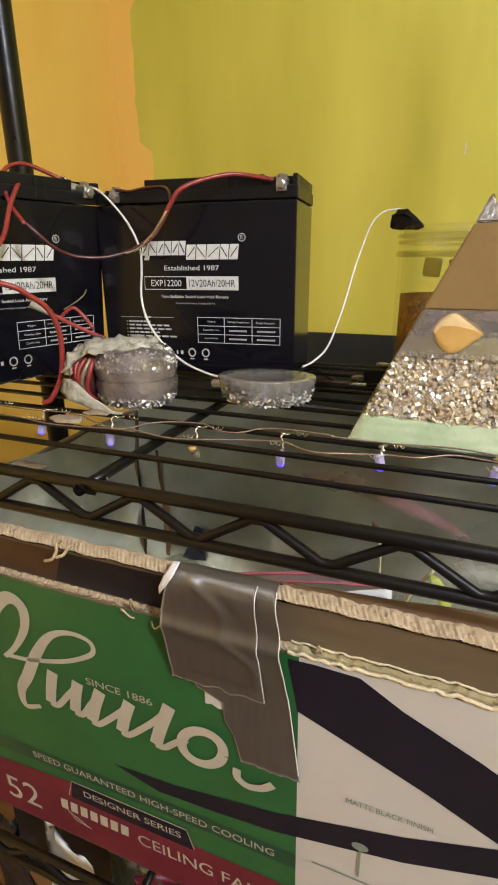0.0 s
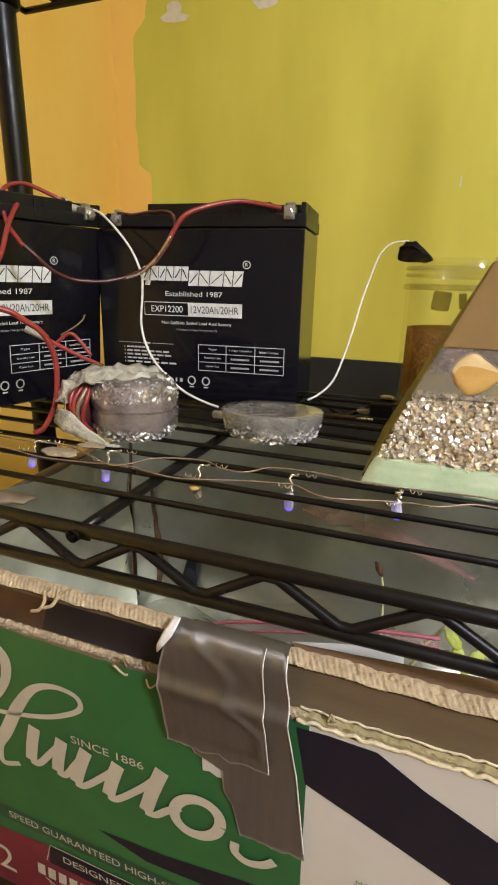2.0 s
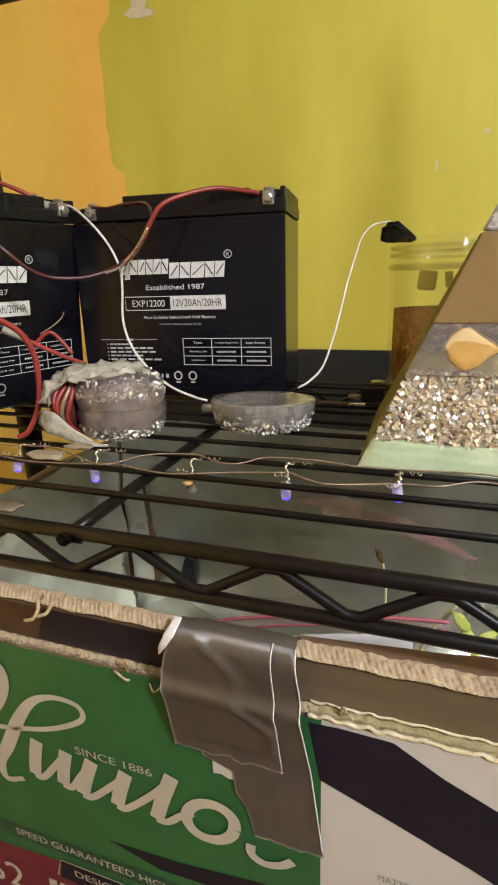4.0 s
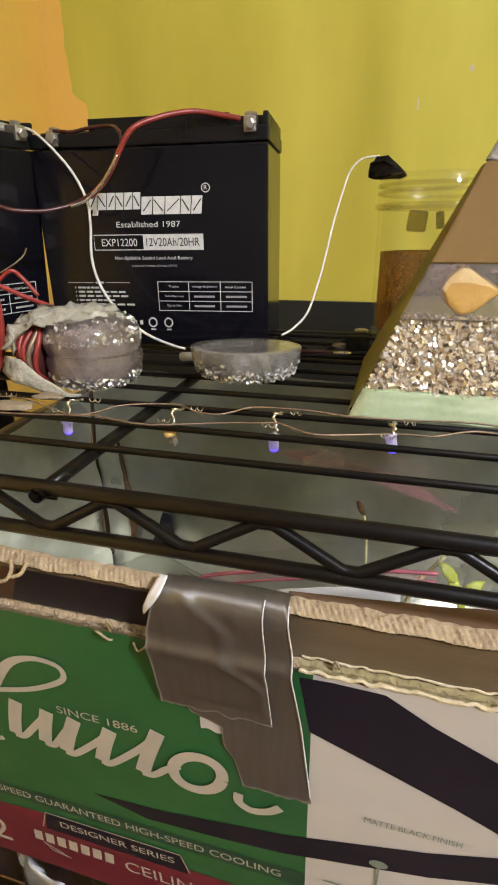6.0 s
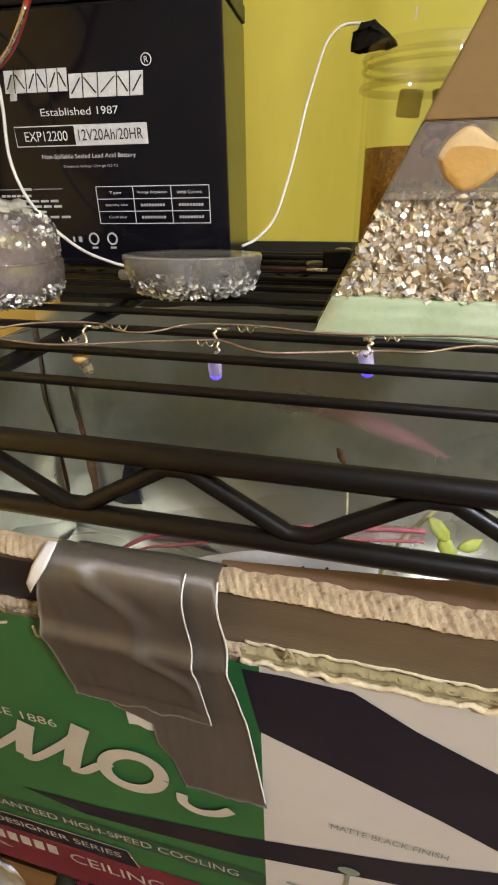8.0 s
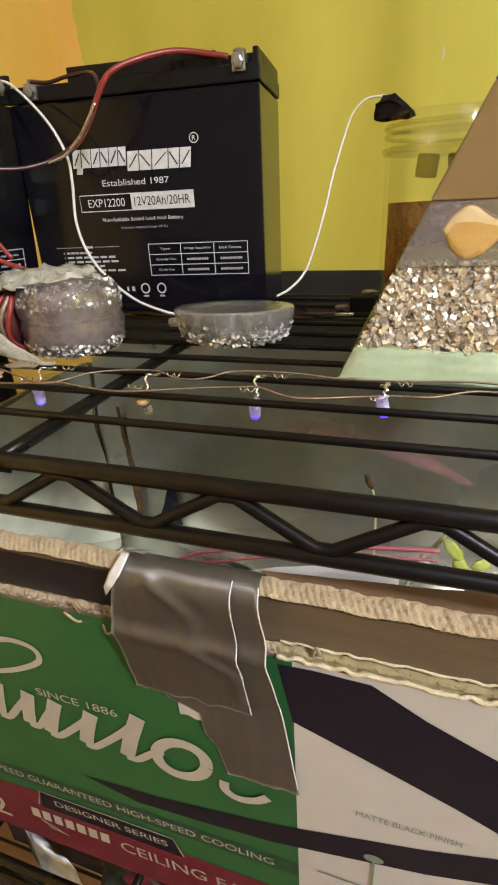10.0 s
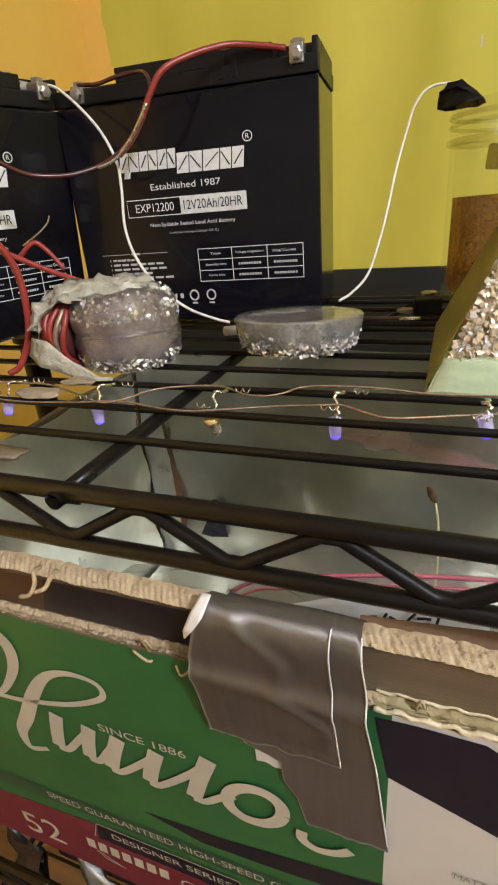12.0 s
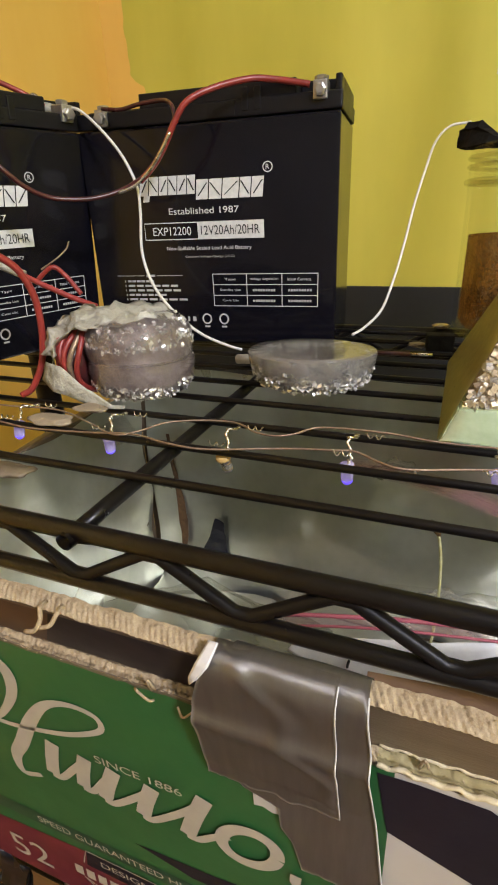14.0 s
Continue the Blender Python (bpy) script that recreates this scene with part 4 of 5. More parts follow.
def board(z_top, y_front, thick, x0, x1, seed, z_bottom=BZ0, tear=0.0016):
    """Two paper faces of a corrugated board with an uneven top edge; y_front(z) is its face."""
    bm = bmesh.new()
    n = 130
    for off, w, sd in ((0.0, 0.0007, seed), (thick - 0.0007, 0.0007, seed + 3)):
        prev = None
        for i in range(n + 1):
            x = x0 + (x1 - x0) * i / n
            zt = z_top + torn(x, sd, tear)
            row = [bm.verts.new((x, y_front(z) + off + d, z)) for z, d in ((z_bottom, 0), (zt, 0), (zt, w), (z_bottom, w))]
            if prev:
                for k in range(4):
                    bm.faces.new((prev[k], row[k], row[(k + 1) % 4], prev[(k + 1) % 4]))
            prev = row
    bmesh.ops.recalc_face_normals(bm, faces=bm.faces)
    return bm


def flutes(z_top, y_front, thick, x0, x1, pitch, seed):
    """The wavy paper between the two faces, seen at the open edge."""
    bm, prev, n = bmesh.new(), None, int((x1 - x0) / pitch * 8)
    for i in range(n + 1):
        x = x0 + (x1 - x0) * i / n
        d = thick / 2 + (thick / 2 - 0.0008) * math.sin(2 * math.pi * x / pitch)
        zt = z_top - 0.0007 + torn(x, seed, 0.0012)
        row = [bm.verts.new((x, y_front(z) + d, z)) for z in (z_top - 0.02, zt)]
        if prev:
            bm.faces.new((prev[0], row[0], row[1], prev[1]))
        prev = row
    bmesh.ops.solidify(bm, geom=bm.faces, thickness=0.0004)
    return bm


def yo(z):
    return panel(0, z)[1]


def yi(z):
    """The inner board leans forward above the outer one."""
    return 0.0130 - 0.315 * max(0.0, z - 1.0425)


TO, TI = 1.0445, 1.0798
wpart("front_board", board(TO, yo, 0.0062, BX0, BX1, 1.0), KRAFT, box, "printed outer front board")
wpart("corrugation", flutes(TO, yo, 0.0062, BX0, BX1, 0.0075, 2.0), TORN, box, "torn fluted edge")
wpart("inner_board", board(TI - 0.0046, yi, 0.0050, BX0 + 0.003, BX1 - 0.003, 7.0, 1.0425, 0.0011), KRAFT, box, "taller inner front board")
wpart("corrugation", flutes(TI - 0.0046, yi, 0.0050, BX0 + 0.003, BX1 - 0.003, 0.0042, 4.0), TORN, box, "pale fluted edge")
wpart("inner_flap", board(1.0550, lambda z: 0.026 + 0.05 * (1.045 - z), 0.005, 0.050, BX1 - 0.006, 12.0, 0.99, 0.0012), KRAFT, box, "second brown flap inside")
for x0, x1, y0, y1 in ((BX0 - 0.004, BX0, 0.012, BY1), (BX1, BX1 + 0.004, 0.012, BY1), (BX0, BX1, BY1, BY1 + 0.004)):
    wpart("side_board", cube(x0, x1, y0, y1, BZ0, 1.06, 0.0004), KRAFT, box)
wpart("bottom_board", cube(BX0, BX1, 0.02, BY1, BZ0 + 0.0005, BZ0 + 0.004), KRAFT, box)
wpart("side_flap", strip([[(BX0 - 0.002, 0.02, 1.06), (BX0 - 0.002, 0.15, 1.06), (BX0 - 0.002, 0.29, 1.06)], [(BX0 - 0.06, 0.02, 1.035), (BX0 - 0.06, 0.15, 1.03), (BX0 - 0.06, 0.29, 1.035)]], 0.001, 30, 3, 0.004, 2), KRAFT, box, "brown side flap folded outward")

def edge_fill(z_top, y_front, thick, x0, x1, seed, low, wave, lean=0.0):
    """The rough paper core along a torn edge; with lean its front side is worn lower and laps over the face."""
    bm, prev, n, m = bmesh.new(), None, 1500, 8
    for i in range(n + 1):
        x = x0 + (x1 - x0) * i / n
        base = z_top - low + torn(x, seed, 0.001)
        row = []
        for j in range(m + 1):
            u = j / m
            d = (-0.0010 + (thick + 0.0016) * u) if lean else 0.0004 + (thick - 0.0008) * u
            z = base - lean * (1 - u) ** 1.3 + 0.0007 * noise.noise(Vector((x * 300, j * 0.9, seed))) * (0.35 if j == 0 else 1)
            z += wave * math.sin(x * 2500 + j * 1.25 + 1.2 * noise.noise(Vector((x * 60, 2, seed)))) * math.sin(math.pi * min(1, u + 0.12)) - (0 if lean else 0.0012 * math.exp(-((u - 0.5) / 0.2) ** 2))
            row.append(bm.verts.new((x, y_front(z_top) + d, z)))
        if prev:
            for j in range(m):
                bm.faces.new((prev[j], row[j], row[j + 1], prev[j + 1]))
        prev = row
    return bm


wpart("torn_core", edge_fill(TO, yo, 0.0062, BX0, 0.046, 1.0, -0.0004, 0.0003), TORN, box, "pale torn paper core", True)
wpart("torn_core", edge_fill(TO, yo, 0.0062, 0.046, BX1, 1.0, -0.0005, 0.0001), OLIVECARD, box, "dull inside of the board between its faces", True)
for d, r, lift in ((-0.0004, 0.0010, 0.0006), (0.0058, 0.0008, 0.0022)):
    lip = [(0.046 + (BX1 - 0.047) * k / 150, yo(TO) + d + 0.0004 * noise.noise(Vector((k * 0.9, d * 900, 3))), TO + lift - 0.0003 + 1.4 * torn(0.046 + (BX1 - 0.047) * k / 150, 1.0 + d)) for k in range(151)]
    wpart("torn_lip", crumple(tube(lip, r, 7, 2), 0.0004, 500, 4), LIP, box, "pale torn paper edge", True)
wpart("torn_core", edge_fill(TI, yi, 0.0050, BX0 + 0.003, BX1 - 0.003, 7.0, -0.0016, 0.00055, 0.0034), TORN, box, "pale torn paper core", True)
wpart("dark_print", sheet([[(-0.100, 1.046), (0.03, 1.046), (0.03, TI - 0.0062), (-0.085, TI - 0.0062)]], lambda x, z, o: (x, yi(z) - o, z), 0.0004), BOXK, box, "dark printed part of the inner board")
wpart("brown_print", sheet([[(BX0 + 0.004, 1.046), (-0.1, 1.046), (-0.085, TI - 0.0062), (BX0 + 0.004, TI - 0.0062)]], lambda x, z, o: (x, yi(z) - o, z), 0.0004), BOXBR, box, "reddish brown printed part of the inner board")
wpart("folded_flap", strip([[(0.040, 0.0058, TI - 0.0002), (0.085, 0.0058, TI - 0.0002), (0.130, 0.0058, TI - 0.0004), (BX1 - 0.004, 0.0058, TI - 0.0004)], [(0.040, 0.0110, TI + 0.0002), (0.085, 0.0155, TI + 0.0002), (0.130, 0.0205, TI + 0.0004), (BX1 - 0.004, 0.026, TI + 0.0004)]], 0.0006, 60, 5, 0.0012, 4), FLAP, box, "brown flap folded back behind the edge")
wpart("torn_patch", sheet([[(-0.001, 1.004), (0.012, 1.004), (0.0125, 0.9925), (0.007, 0.9915), (0.003, 0.9935), (-0.001, 0.9925)]], panel, 0.0016), BOXW, box, "white torn paper patch")
# fibre fuzz and paper shreds along the torn edges
rng = random.Random(21)
fuzz = bmesh.new()
for k in range(1500):
    x = rng.uniform(BX0, BX1)
    top, y = ((TO, yo(TO)) if k % 2 else (TI, yi(TI)))
    th = 0.0062 if k % 2 else 0.0050
    dy = rng.choice((0.0003, th - 0.0004, rng.uniform(0, th)))
    a = Vector((x, y + dy, top + torn(x, 1.0) - 0.0006 - (0 if k % 2 else 0.0034 * (1 - dy / th) ** 1.3 - 0.0014)))
    d = Vector((rng.uniform(-1, 1) * 0.0022, rng.uniform(-1, 0.6) * 0.0012, rng.uniform(0.0002, 0.0015) * (1 if k % 2 else 0.5)))
    tube([a, a + d], 0.0002, 3, 0, fuzz)
tagged(wpart("paper_fuzz", fuzz, TORN, box, "frayed paper fibres"), kind="stuff")
for pts, w in (([(-0.082, 0.001, 1.0820), (-0.080, -0.004, 1.0840), (-0.078, -0.007, 1.0810), (-0.080, -0.009, 1.0770), (-0.085, -0.009, 1.0750)], 0.0009),
               ([(-0.074, 0.001, 1.0820), (-0.0725, -0.004, 1.0830), (-0.0735, -0.007, 1.0800), (-0.078, -0.008, 1.0780)], 0.0009),
               ([(-0.0425, 0.006, 1.044), (-0.0415, 0.003, 1.051), (-0.0405, 0.002, 1.0545), (-0.0395, 0.004, 1.048)], 0.0007),
               ([(-0.050, 0.005, 1.043), (-0.0465, 0.002, 1.046), (-0.042, 0.002, 1.043), (-0.041, 0.004, 1.041)], 0.0006),
               ([(0.0595, 0.009, 1.045), (0.0610, 0.008, 1.0505), (0.0625, 0.009, 1.046)], 0.0006),
               ([(-0.030, 0.004, 1.042), (-0.027, 0.002, 1.0395), (-0.024, 0.004, 1.041)], 0.0005)):
    wpart("paper_shred", tube(pts, w, 6, 4), TORN, box, "loose twisted paper shred", True)

# printing on the front
PR = 0.0004
green = [(BX0, 0.86), (0.052, 0.86), (0.0522, TO - 0.0012)] + [(x, TO - 0.0012 + torn(x, 1.0)) for x in (0.05 - 0.286 * i / 60 for i in range(61))]
wpart("green_field", sheet([green], panel, PR), BOXG, box, "green printed field")
wpart("green_field", sheet([[(BX0, 0.799), (0.0515, 0.799), (0.052, 0.86), (BX0, 0.86)]], panel, PR), BOXG, box)
white = [(0.0522, TO - 0.001), (0.052, 0.799), (BX1, 0.799), (BX1, TO - 0.001)] + [(x, TO - 0.001 + torn(x, 1.0)) for x in (BX1 - 0.01 - (BX1 - 0.072) * i / 50 for i in range(51))]
wpart("white_field", sheet([white], panel, PR), BOXW, box, "white printed field")
P2 = PR + 0.0003
wpart("black_band", sheet([[(0.0465, TO - 0.004), (0.0518, 1.0070), (0.0827, 0.9937), (0.118, 0.9779), (0.1463, 0.9633), (0.24, 0.918), (0.24, 0.952), (0.1385, 1.0099), (0.1025, 1.0275), (0.082, 1.0405), (0.06, 1.0412)]], panel, P2), BOXK, box, "broad black slanting band")
wpart("black_band", sheet([[(-0.076, 0.9065), (-0.0415, 0.8960), (0.0, 0.8985), (0.039, 0.9025), (0.112, 0.9195), (0.147, 0.9323), (0.24, 0.965), (0.24, 0.99), (0.1478, 0.9545), (0.11, 0.9401), (0.04, 0.9204), (-0.0286, 0.9092)]], panel, P2), BOXK, box, "tapering black band")
wpart("maroon_band", sheet([[(BX0, 0.856), (-0.119, 0.8655), (-0.023, 0.8655), (-0.019, 0.853), (0.052, 0.853), (0.052, 0.800), (BX0, 0.792)]], lambda x, z, o: panel(x, max(z, 0.7995), o), P2), BOXR, box, "maroon title band")
wpart("grey_band", sheet([rect(BX0, 0.052, 0.8745, 0.8885)], panel, P2), SLOGAN, box, "dark green slogan band")
wpart("tab", sheet([[(-0.121, 0.848), (-0.0195, 0.848), (-0.0235, 0.8675), (-0.1175, 0.8675)]], panel, P2 + 0.0002), BOXK, box)
wpart("tab", sheet(stroke([(-0.123, 0.85), (-0.1175, 0.8678), (-0.0233, 0.8678), (-0.0185, 0.850)], 0.0009, per=0), panel, P2 + 0.0005), CREAM, box)
# the mark on the front as plain cream loops and slanted bars
P3 = PR + 0.0006
mark = []
mark.append(stroke([(-0.1300, 0.9375), (-0.1440, 0.9330), (-0.1445, 0.9480), (-0.1352, 0.9640), (-0.1220, 0.9880), (-0.1080, 1.0060), (-0.0920, 1.0135), (-0.0775, 1.0120), (-0.0755, 1.0040), (-0.0850, 0.9960), (-0.1034, 0.9870), (-0.1325, 0.9790), (-0.150, 0.9770)], lambda s: 0.0035 + 0.0055 * math.sin(math.pi * min(1, s * 1.9)) ** 2))
mark.append(stroke([(-0.2, 0.935), (-0.178, 0.958), (-0.160, 0.995), (-0.146, 1.020), (-0.134, 1.0285), (-0.1255, 1.022), (-0.1280, 1.006), (-0.140, 0.987), (-0.152, 0.975)], lambda s: 0.0035 + 0.006 * math.sin(math.pi * s) ** 2))
# five slanted bars, the foot of each joined to the head of the next by a thin rising curve, which ends in an oval ring, then a short arc
bars = (((-0.1120, 0.9755), (-0.1195, 0.9455)), ((-0.0925, 0.9735), (-0.0995, 0.9450)), ((-0.0755, 0.9725), (-0.0865, 0.9420)), ((-0.0540, 0.9715), (-0.0635, 0.9425)), ((-0.0255, 0.9800), (-0.0385, 0.9425)))
for head, foot in bars:
    mark.append(stroke([head, ((head[0] + foot[0]) / 2 - 0.0005, (head[1] + foot[1]) / 2), foot], 0.0085))
for (_, foot), (head, _) in zip(bars, bars[1:] + (((-0.0150, 0.9600), None),)):
    mark.append(stroke([foot, (foot[0] + 0.0065, foot[1] + 0.0005), (foot[0] * 0.35 + head[0] * 0.65, (foot[1] + head[1]) / 2), (head[0] - 0.0005, head[1] - 0.003)], 0.0046))
mark.append(stroke([(-0.0055 + 0.0135 * math.cos(a) + 0.003 * math.sin(a), 0.9550 + 0.0140 * math.sin(a)) for a in (2 * math.pi * k / 14 for k in range(15))], 0.0068))
mark.append(stroke([(0.0165, 0.9480), (0.0165, 0.9405), (0.0230, 0.9362), (0.0320, 0.9390), (0.0385, 0.9450)], 0.0052))
for k, one in enumerate(mark):
    wpart("mark_stroke", sheet(one, panel, P3 + 0.00006 * k), CREAM, box, "cream flowing stroke of the mark")


def box_text(name, body, x0, x1, z, h, material, off=P3):
    """Letters on the front, upright in the panel."""
    ob = lettering(name, body, x1 - x0, (x0, panel(0, z, off)[1], z), material, None, h, 0.0)
    me = ob.data
    for v in me.vertices:
        v.co.y = panel(0, v.co.z, off)[1]
    m = box.matrix_basis.inverted()
    for v in me.vertices:
        v.co = m @ v.co
    ob.parent = box
    return ob


box_text("since_text", "SINCE 1886", -0.0842, -0.0365, 0.9765, 0.0056, CREAM, P3 + 0.0012)
box_text("slogan_text", "SPEED GUARANTEED HIGH-SPEED COOLING", -0.150, 0.0385, 0.8785, 0.0062, CREAM)
box_text("series_text", "DESIGNER SERIES", -0.108, -0.028, 0.8562, 0.0062, CREAM, P3 + 0.0003)
box_text("title_text", "CEILING FAN", -0.065, 0.030, 0.8275, 0.0115, CREAM)
for k in range(7):
    wpart("title_bar", sheet([rect(-0.134 + 0.0090 * k, -0.1275 + 0.0090 * k, 0.830, 0.8415, 0.0012)], panel, P3), CREAM, box)
box_text("size_text", "52", -0.189, -0.156, 0.815, 0.026, CREAM)
box_text("finish_text", "MATTE BLACK FINISH", 0.0795, 0.1235, 0.9515, 0.0042, GREYINK)
wpart("fan_icon", sheet(stroke([(-0.115, 0.822), (-0.128, 0.8285), (-0.122, 0.8215), (-0.108, 0.8185), (-0.115, 0.822)], 0.0013, per=0), panel, P3), CREAM, box)
disc = [(0.0888 + 0.0047 * math.cos(a), 0.9196 + 0.0033 * math.sin(a)) for a in (2 * math.pi * k / 18 for k in range(18))]
wpart("lamp_icon", sheet([disc, rect(0.0884, 0.0896, 0.893, 0.9165)], panel, P3 + 0.0003), GREYINK, box)
wpart("fine_print", sheet([rect(0.062, 0.112, 0.888, 0.8895)], panel, P3), GREYINK, box)

# silver film lining, loose and creased
def film(a, b, c, d, seed, nx=16, ny=8, amount=0.0095):
    rows = [[Vector(a).lerp(Vector(b), i / nx).lerp(Vector(d).lerp(Vector(c), i / nx), j / ny) for i in range(nx + 1)] for j in range(ny + 1)]
    return strip(rows, amount, 16.0, seed, 0.0, 1)


for pts, seed in ((((BX0 + 0.008, BY1 - 0.008, 0.83), (BX1 - 0.008, BY1 - 0.008, 0.83), (BX1 - 0.008, BY1 - 0.006, 1.085), (BX0 + 0.008, BY1 - 0.006, 1.085)), 1),
                  (((BX0 + 0.008, 0.04, 0.83), (BX0 + 0.008, BY1 - 0.01, 0.83), (BX0 + 0.006, BY1 - 0.01, 1.062), (BX0 + 0.006, 0.04, 1.062)), 4),
                  (((BX1 - 0.008, 0.04, 0.83), (BX1 - 0.008, BY1 - 0.01, 0.83), (BX1 - 0.006, BY1 - 0.01, 1.062), (BX1 - 0.006, 0.04, 1.062)), 6),
                  (((BX0 + 0.008, 0.042, 0.842), (BX1 - 0.008, 0.042, 0.842), (BX1 - 0.008, BY1 - 0.01, 0.836), (BX0 + 0.008, BY1 - 0.01, 0.836)), 8),
                  (((BX0 + 0.008, 0.046, 0.84), (BX1 - 0.008, 0.046, 0.84), (BX1 - 0.008, 0.036, 1.03), (BX0 + 0.008, 0.036, 1.03)), 9)):
    wpart("film_lining", film(*pts, seed), MYLAR, box, "creased silver film lining", True)

wpart("corner_gap", strip([[(-0.1950, 0.2880, 0.880), (-0.1905, 0.2880, 0.880)], [(-0.1955, 0.2875, 0.915), (-0.1860, 0.2875, 0.915)], [(-0.1965, 0.2870, 0.955), (-0.1880, 0.2870, 0.955)], [(-0.1990, 0.2870, 0.985), (-0.1950, 0.2870, 0.985)], [(-0.1995, 0.2870, 1.020), (-0.1960, 0.2870, 1.020)]], 0.0016, 60, 3, 0.0005, 4), HUSK, box, "brown cardboard showing at a split in the film")

wpart("film_tear", strip([[(-0.172, 0.2860, 0.884), (-0.156, 0.2860, 0.884), (-0.140, 0.2860, 0.886)], [(-0.162, 0.2858, 0.904), (-0.153, 0.2858, 0.908), (-0.142, 0.2858, 0.905)], [(-0.152, 0.2856, 0.930), (-0.148, 0.2856, 0.929), (-0.144, 0.2856, 0.926)]], 0.0016, 90, 6, 0.0005, 3), DARKTUB, box, "dark patch at a tear in the film")

# ---- duct tape over the torn edge ----
tape = thing("duct_tape", "torn strips of grey duct tape folded over the box edge", "tape", pose(0.02, 0.008, 1.045))


def tape_profile(s):
    """Depth and height down the strip: over the inner edge, across the gap, down the printed front."""
    keys = ((0.0122, 1.0640), (0.0115, 1.0740), (0.0095, 1.0812), (0.0064, 1.0836), (0.0026, 1.0833), (-0.0008, 1.0808), (-0.0026, 1.0767), (-0.0024, 1.0700), (-0.0010, 1.0620), (-0.0004, 1.0570), (-0.0010, 1.0535), (-0.0022, 1.0510), (-0.0022, 1.0480), (-0.0004, 1.0430), (0.0018, 1.0340), (0.0046, 1.0200), (0.0066, 1.0100), (0.0094, 0.9700), (0.0104, 0.9530))
    line = smooth_path([(a, b, 0) for a, b in keys], 5)
    run = [0.0]
    for p, q in zip(line, line[1:]):
        run.append(run[-1] + (q - p).length)
    return float(np.interp(s * run[-1], run, [q.x for q in line])), float(np.interp(s * run[-1], run, [q.y for q in line]))


def tape_piece(left, right, s0, s1, off, seed, ragged, wave=0.0011, n=60, m=30, crease=0.0):
    bm, rows = bmesh.new(), []
    for i in range(n + 1):
        row = []
        for j in range(m + 1):
            u = j / m
            end = s1 + ragged * (noise.noise(Vector((u * 7, seed, 0))) + 0.5 * noise.noise(Vector((u * 25, seed, 0))))
            s = s0 + (end - s0) * i / n
            y, z = tape_profile(s)
            x = left(z) + (right(z) - left(z)) * u
            w = wave * noise.noise(Vector((x * 55, z * 40, seed))) + 0.5 * wave * noise.noise(Vector((x * 30 + z * 60, seed, 2)))
            fold = 0.010 + 0.50 * (1.068 - z) + 0.004 * math.sin(z * 190)
            w += crease * (0.0016 * math.exp(-(((x - fold) / 0.0035) ** 2)) - 0.0010 * math.exp(-(((x - fold - 0.007) / 0.004) ** 2))) * min(1, max(0, (z - 1.005) / 0.02))
            row.append(bm.verts.new((x, y - off - max(w, -0.0004), z)))
        rows.append(row)
    for a, b in zip(rows, rows[1:]):
        for k in range(m):
            bm.faces.new((a[k], a[k + 1], b[k + 1], b[k]))
    bmesh.ops.solidify(bm, geom=bm.faces, thickness=0.0002)
    return bm


def lerp_z(pairs):
    z, x = [p[0] for p in pairs], [p[1] for p in pairs]
    return lambda q: float(np.interp(q, z, x))


wpart("lower_strip", tape_piece(lerp_z(((0.952, 0.0195), (0.975, 0.0152), (0.984, 0.0105), (0.999, 0.0100), (1.004, -0.0064), (1.012, -0.0064), (1.08, -0.004))), lerp_z(((0.952, 0.0542), (1.045, 0.0448), (1.060, 0.0446), (1.085, 0.0422))), 0.02, 0.99, 0.0014, 3, 0.010, 0.0006), TAPES, tape, "grey duct tape strip", True)
wpart("upper_strip", tape_piece(lerp_z(((1.005, -0.0195), (1.058, -0.0190), (1.080, -0.0122), (1.085, -0.0092))), lerp_z(((1.005, 0.0352), (1.05, 0.0340), (1.085, 0.0330))), 0.04, 0.655, 0.0024, 8, 0.016, 0.0004, crease=0.7), TAPES, tape, "grey duct tape strip", True)
wpart("folded_corner", strip([[(-0.0182, -0.0046, 1.0690), (-0.0174, -0.0054, 1.0692)], [(-0.0170, -0.0062, 1.0742), (-0.0134, -0.0070, 1.0748)], [(-0.0146, -0.0048, 1.0804), (-0.0094, -0.0058, 1.0810)], [(-0.0118, 0.0008, 1.0858), (-0.0078, 0.0002, 1.0864)]], 0.0002, 80, 2, 0.0003, 3), TAPEB, tape, "white backing of a folded tape corner", True)
for x, s0, s1 in ((0.0325, 0.16, 0.64),):
    wpart("tape_seam", tube([(lerp_z(((1.005, 0.0352), (1.05, 0.0340), (1.085, 0.0330)))(tape_profile(s)[1]), tape_profile(s)[0] - 0.0032, tape_profile(s)[1]) for s in (s0 + (s1 - s0) * k / 24 for k in range(25))], 0.00025, 5, 2), TAPEB, tape)
    wpart("tape_seam", tube([(lerp_z(((0.952, 0.0542), (1.045, 0.0448), (1.060, 0.0446), (1.085, 0.0422)))(tape_profile(s)[1]), tape_profile(s)[0] - 0.0020, tape_profile(s)[1]) for s in (0.17 + 0.78 * k / 18 for k in range(19))], 0.0003, 5, 2), TAPEB, tape)

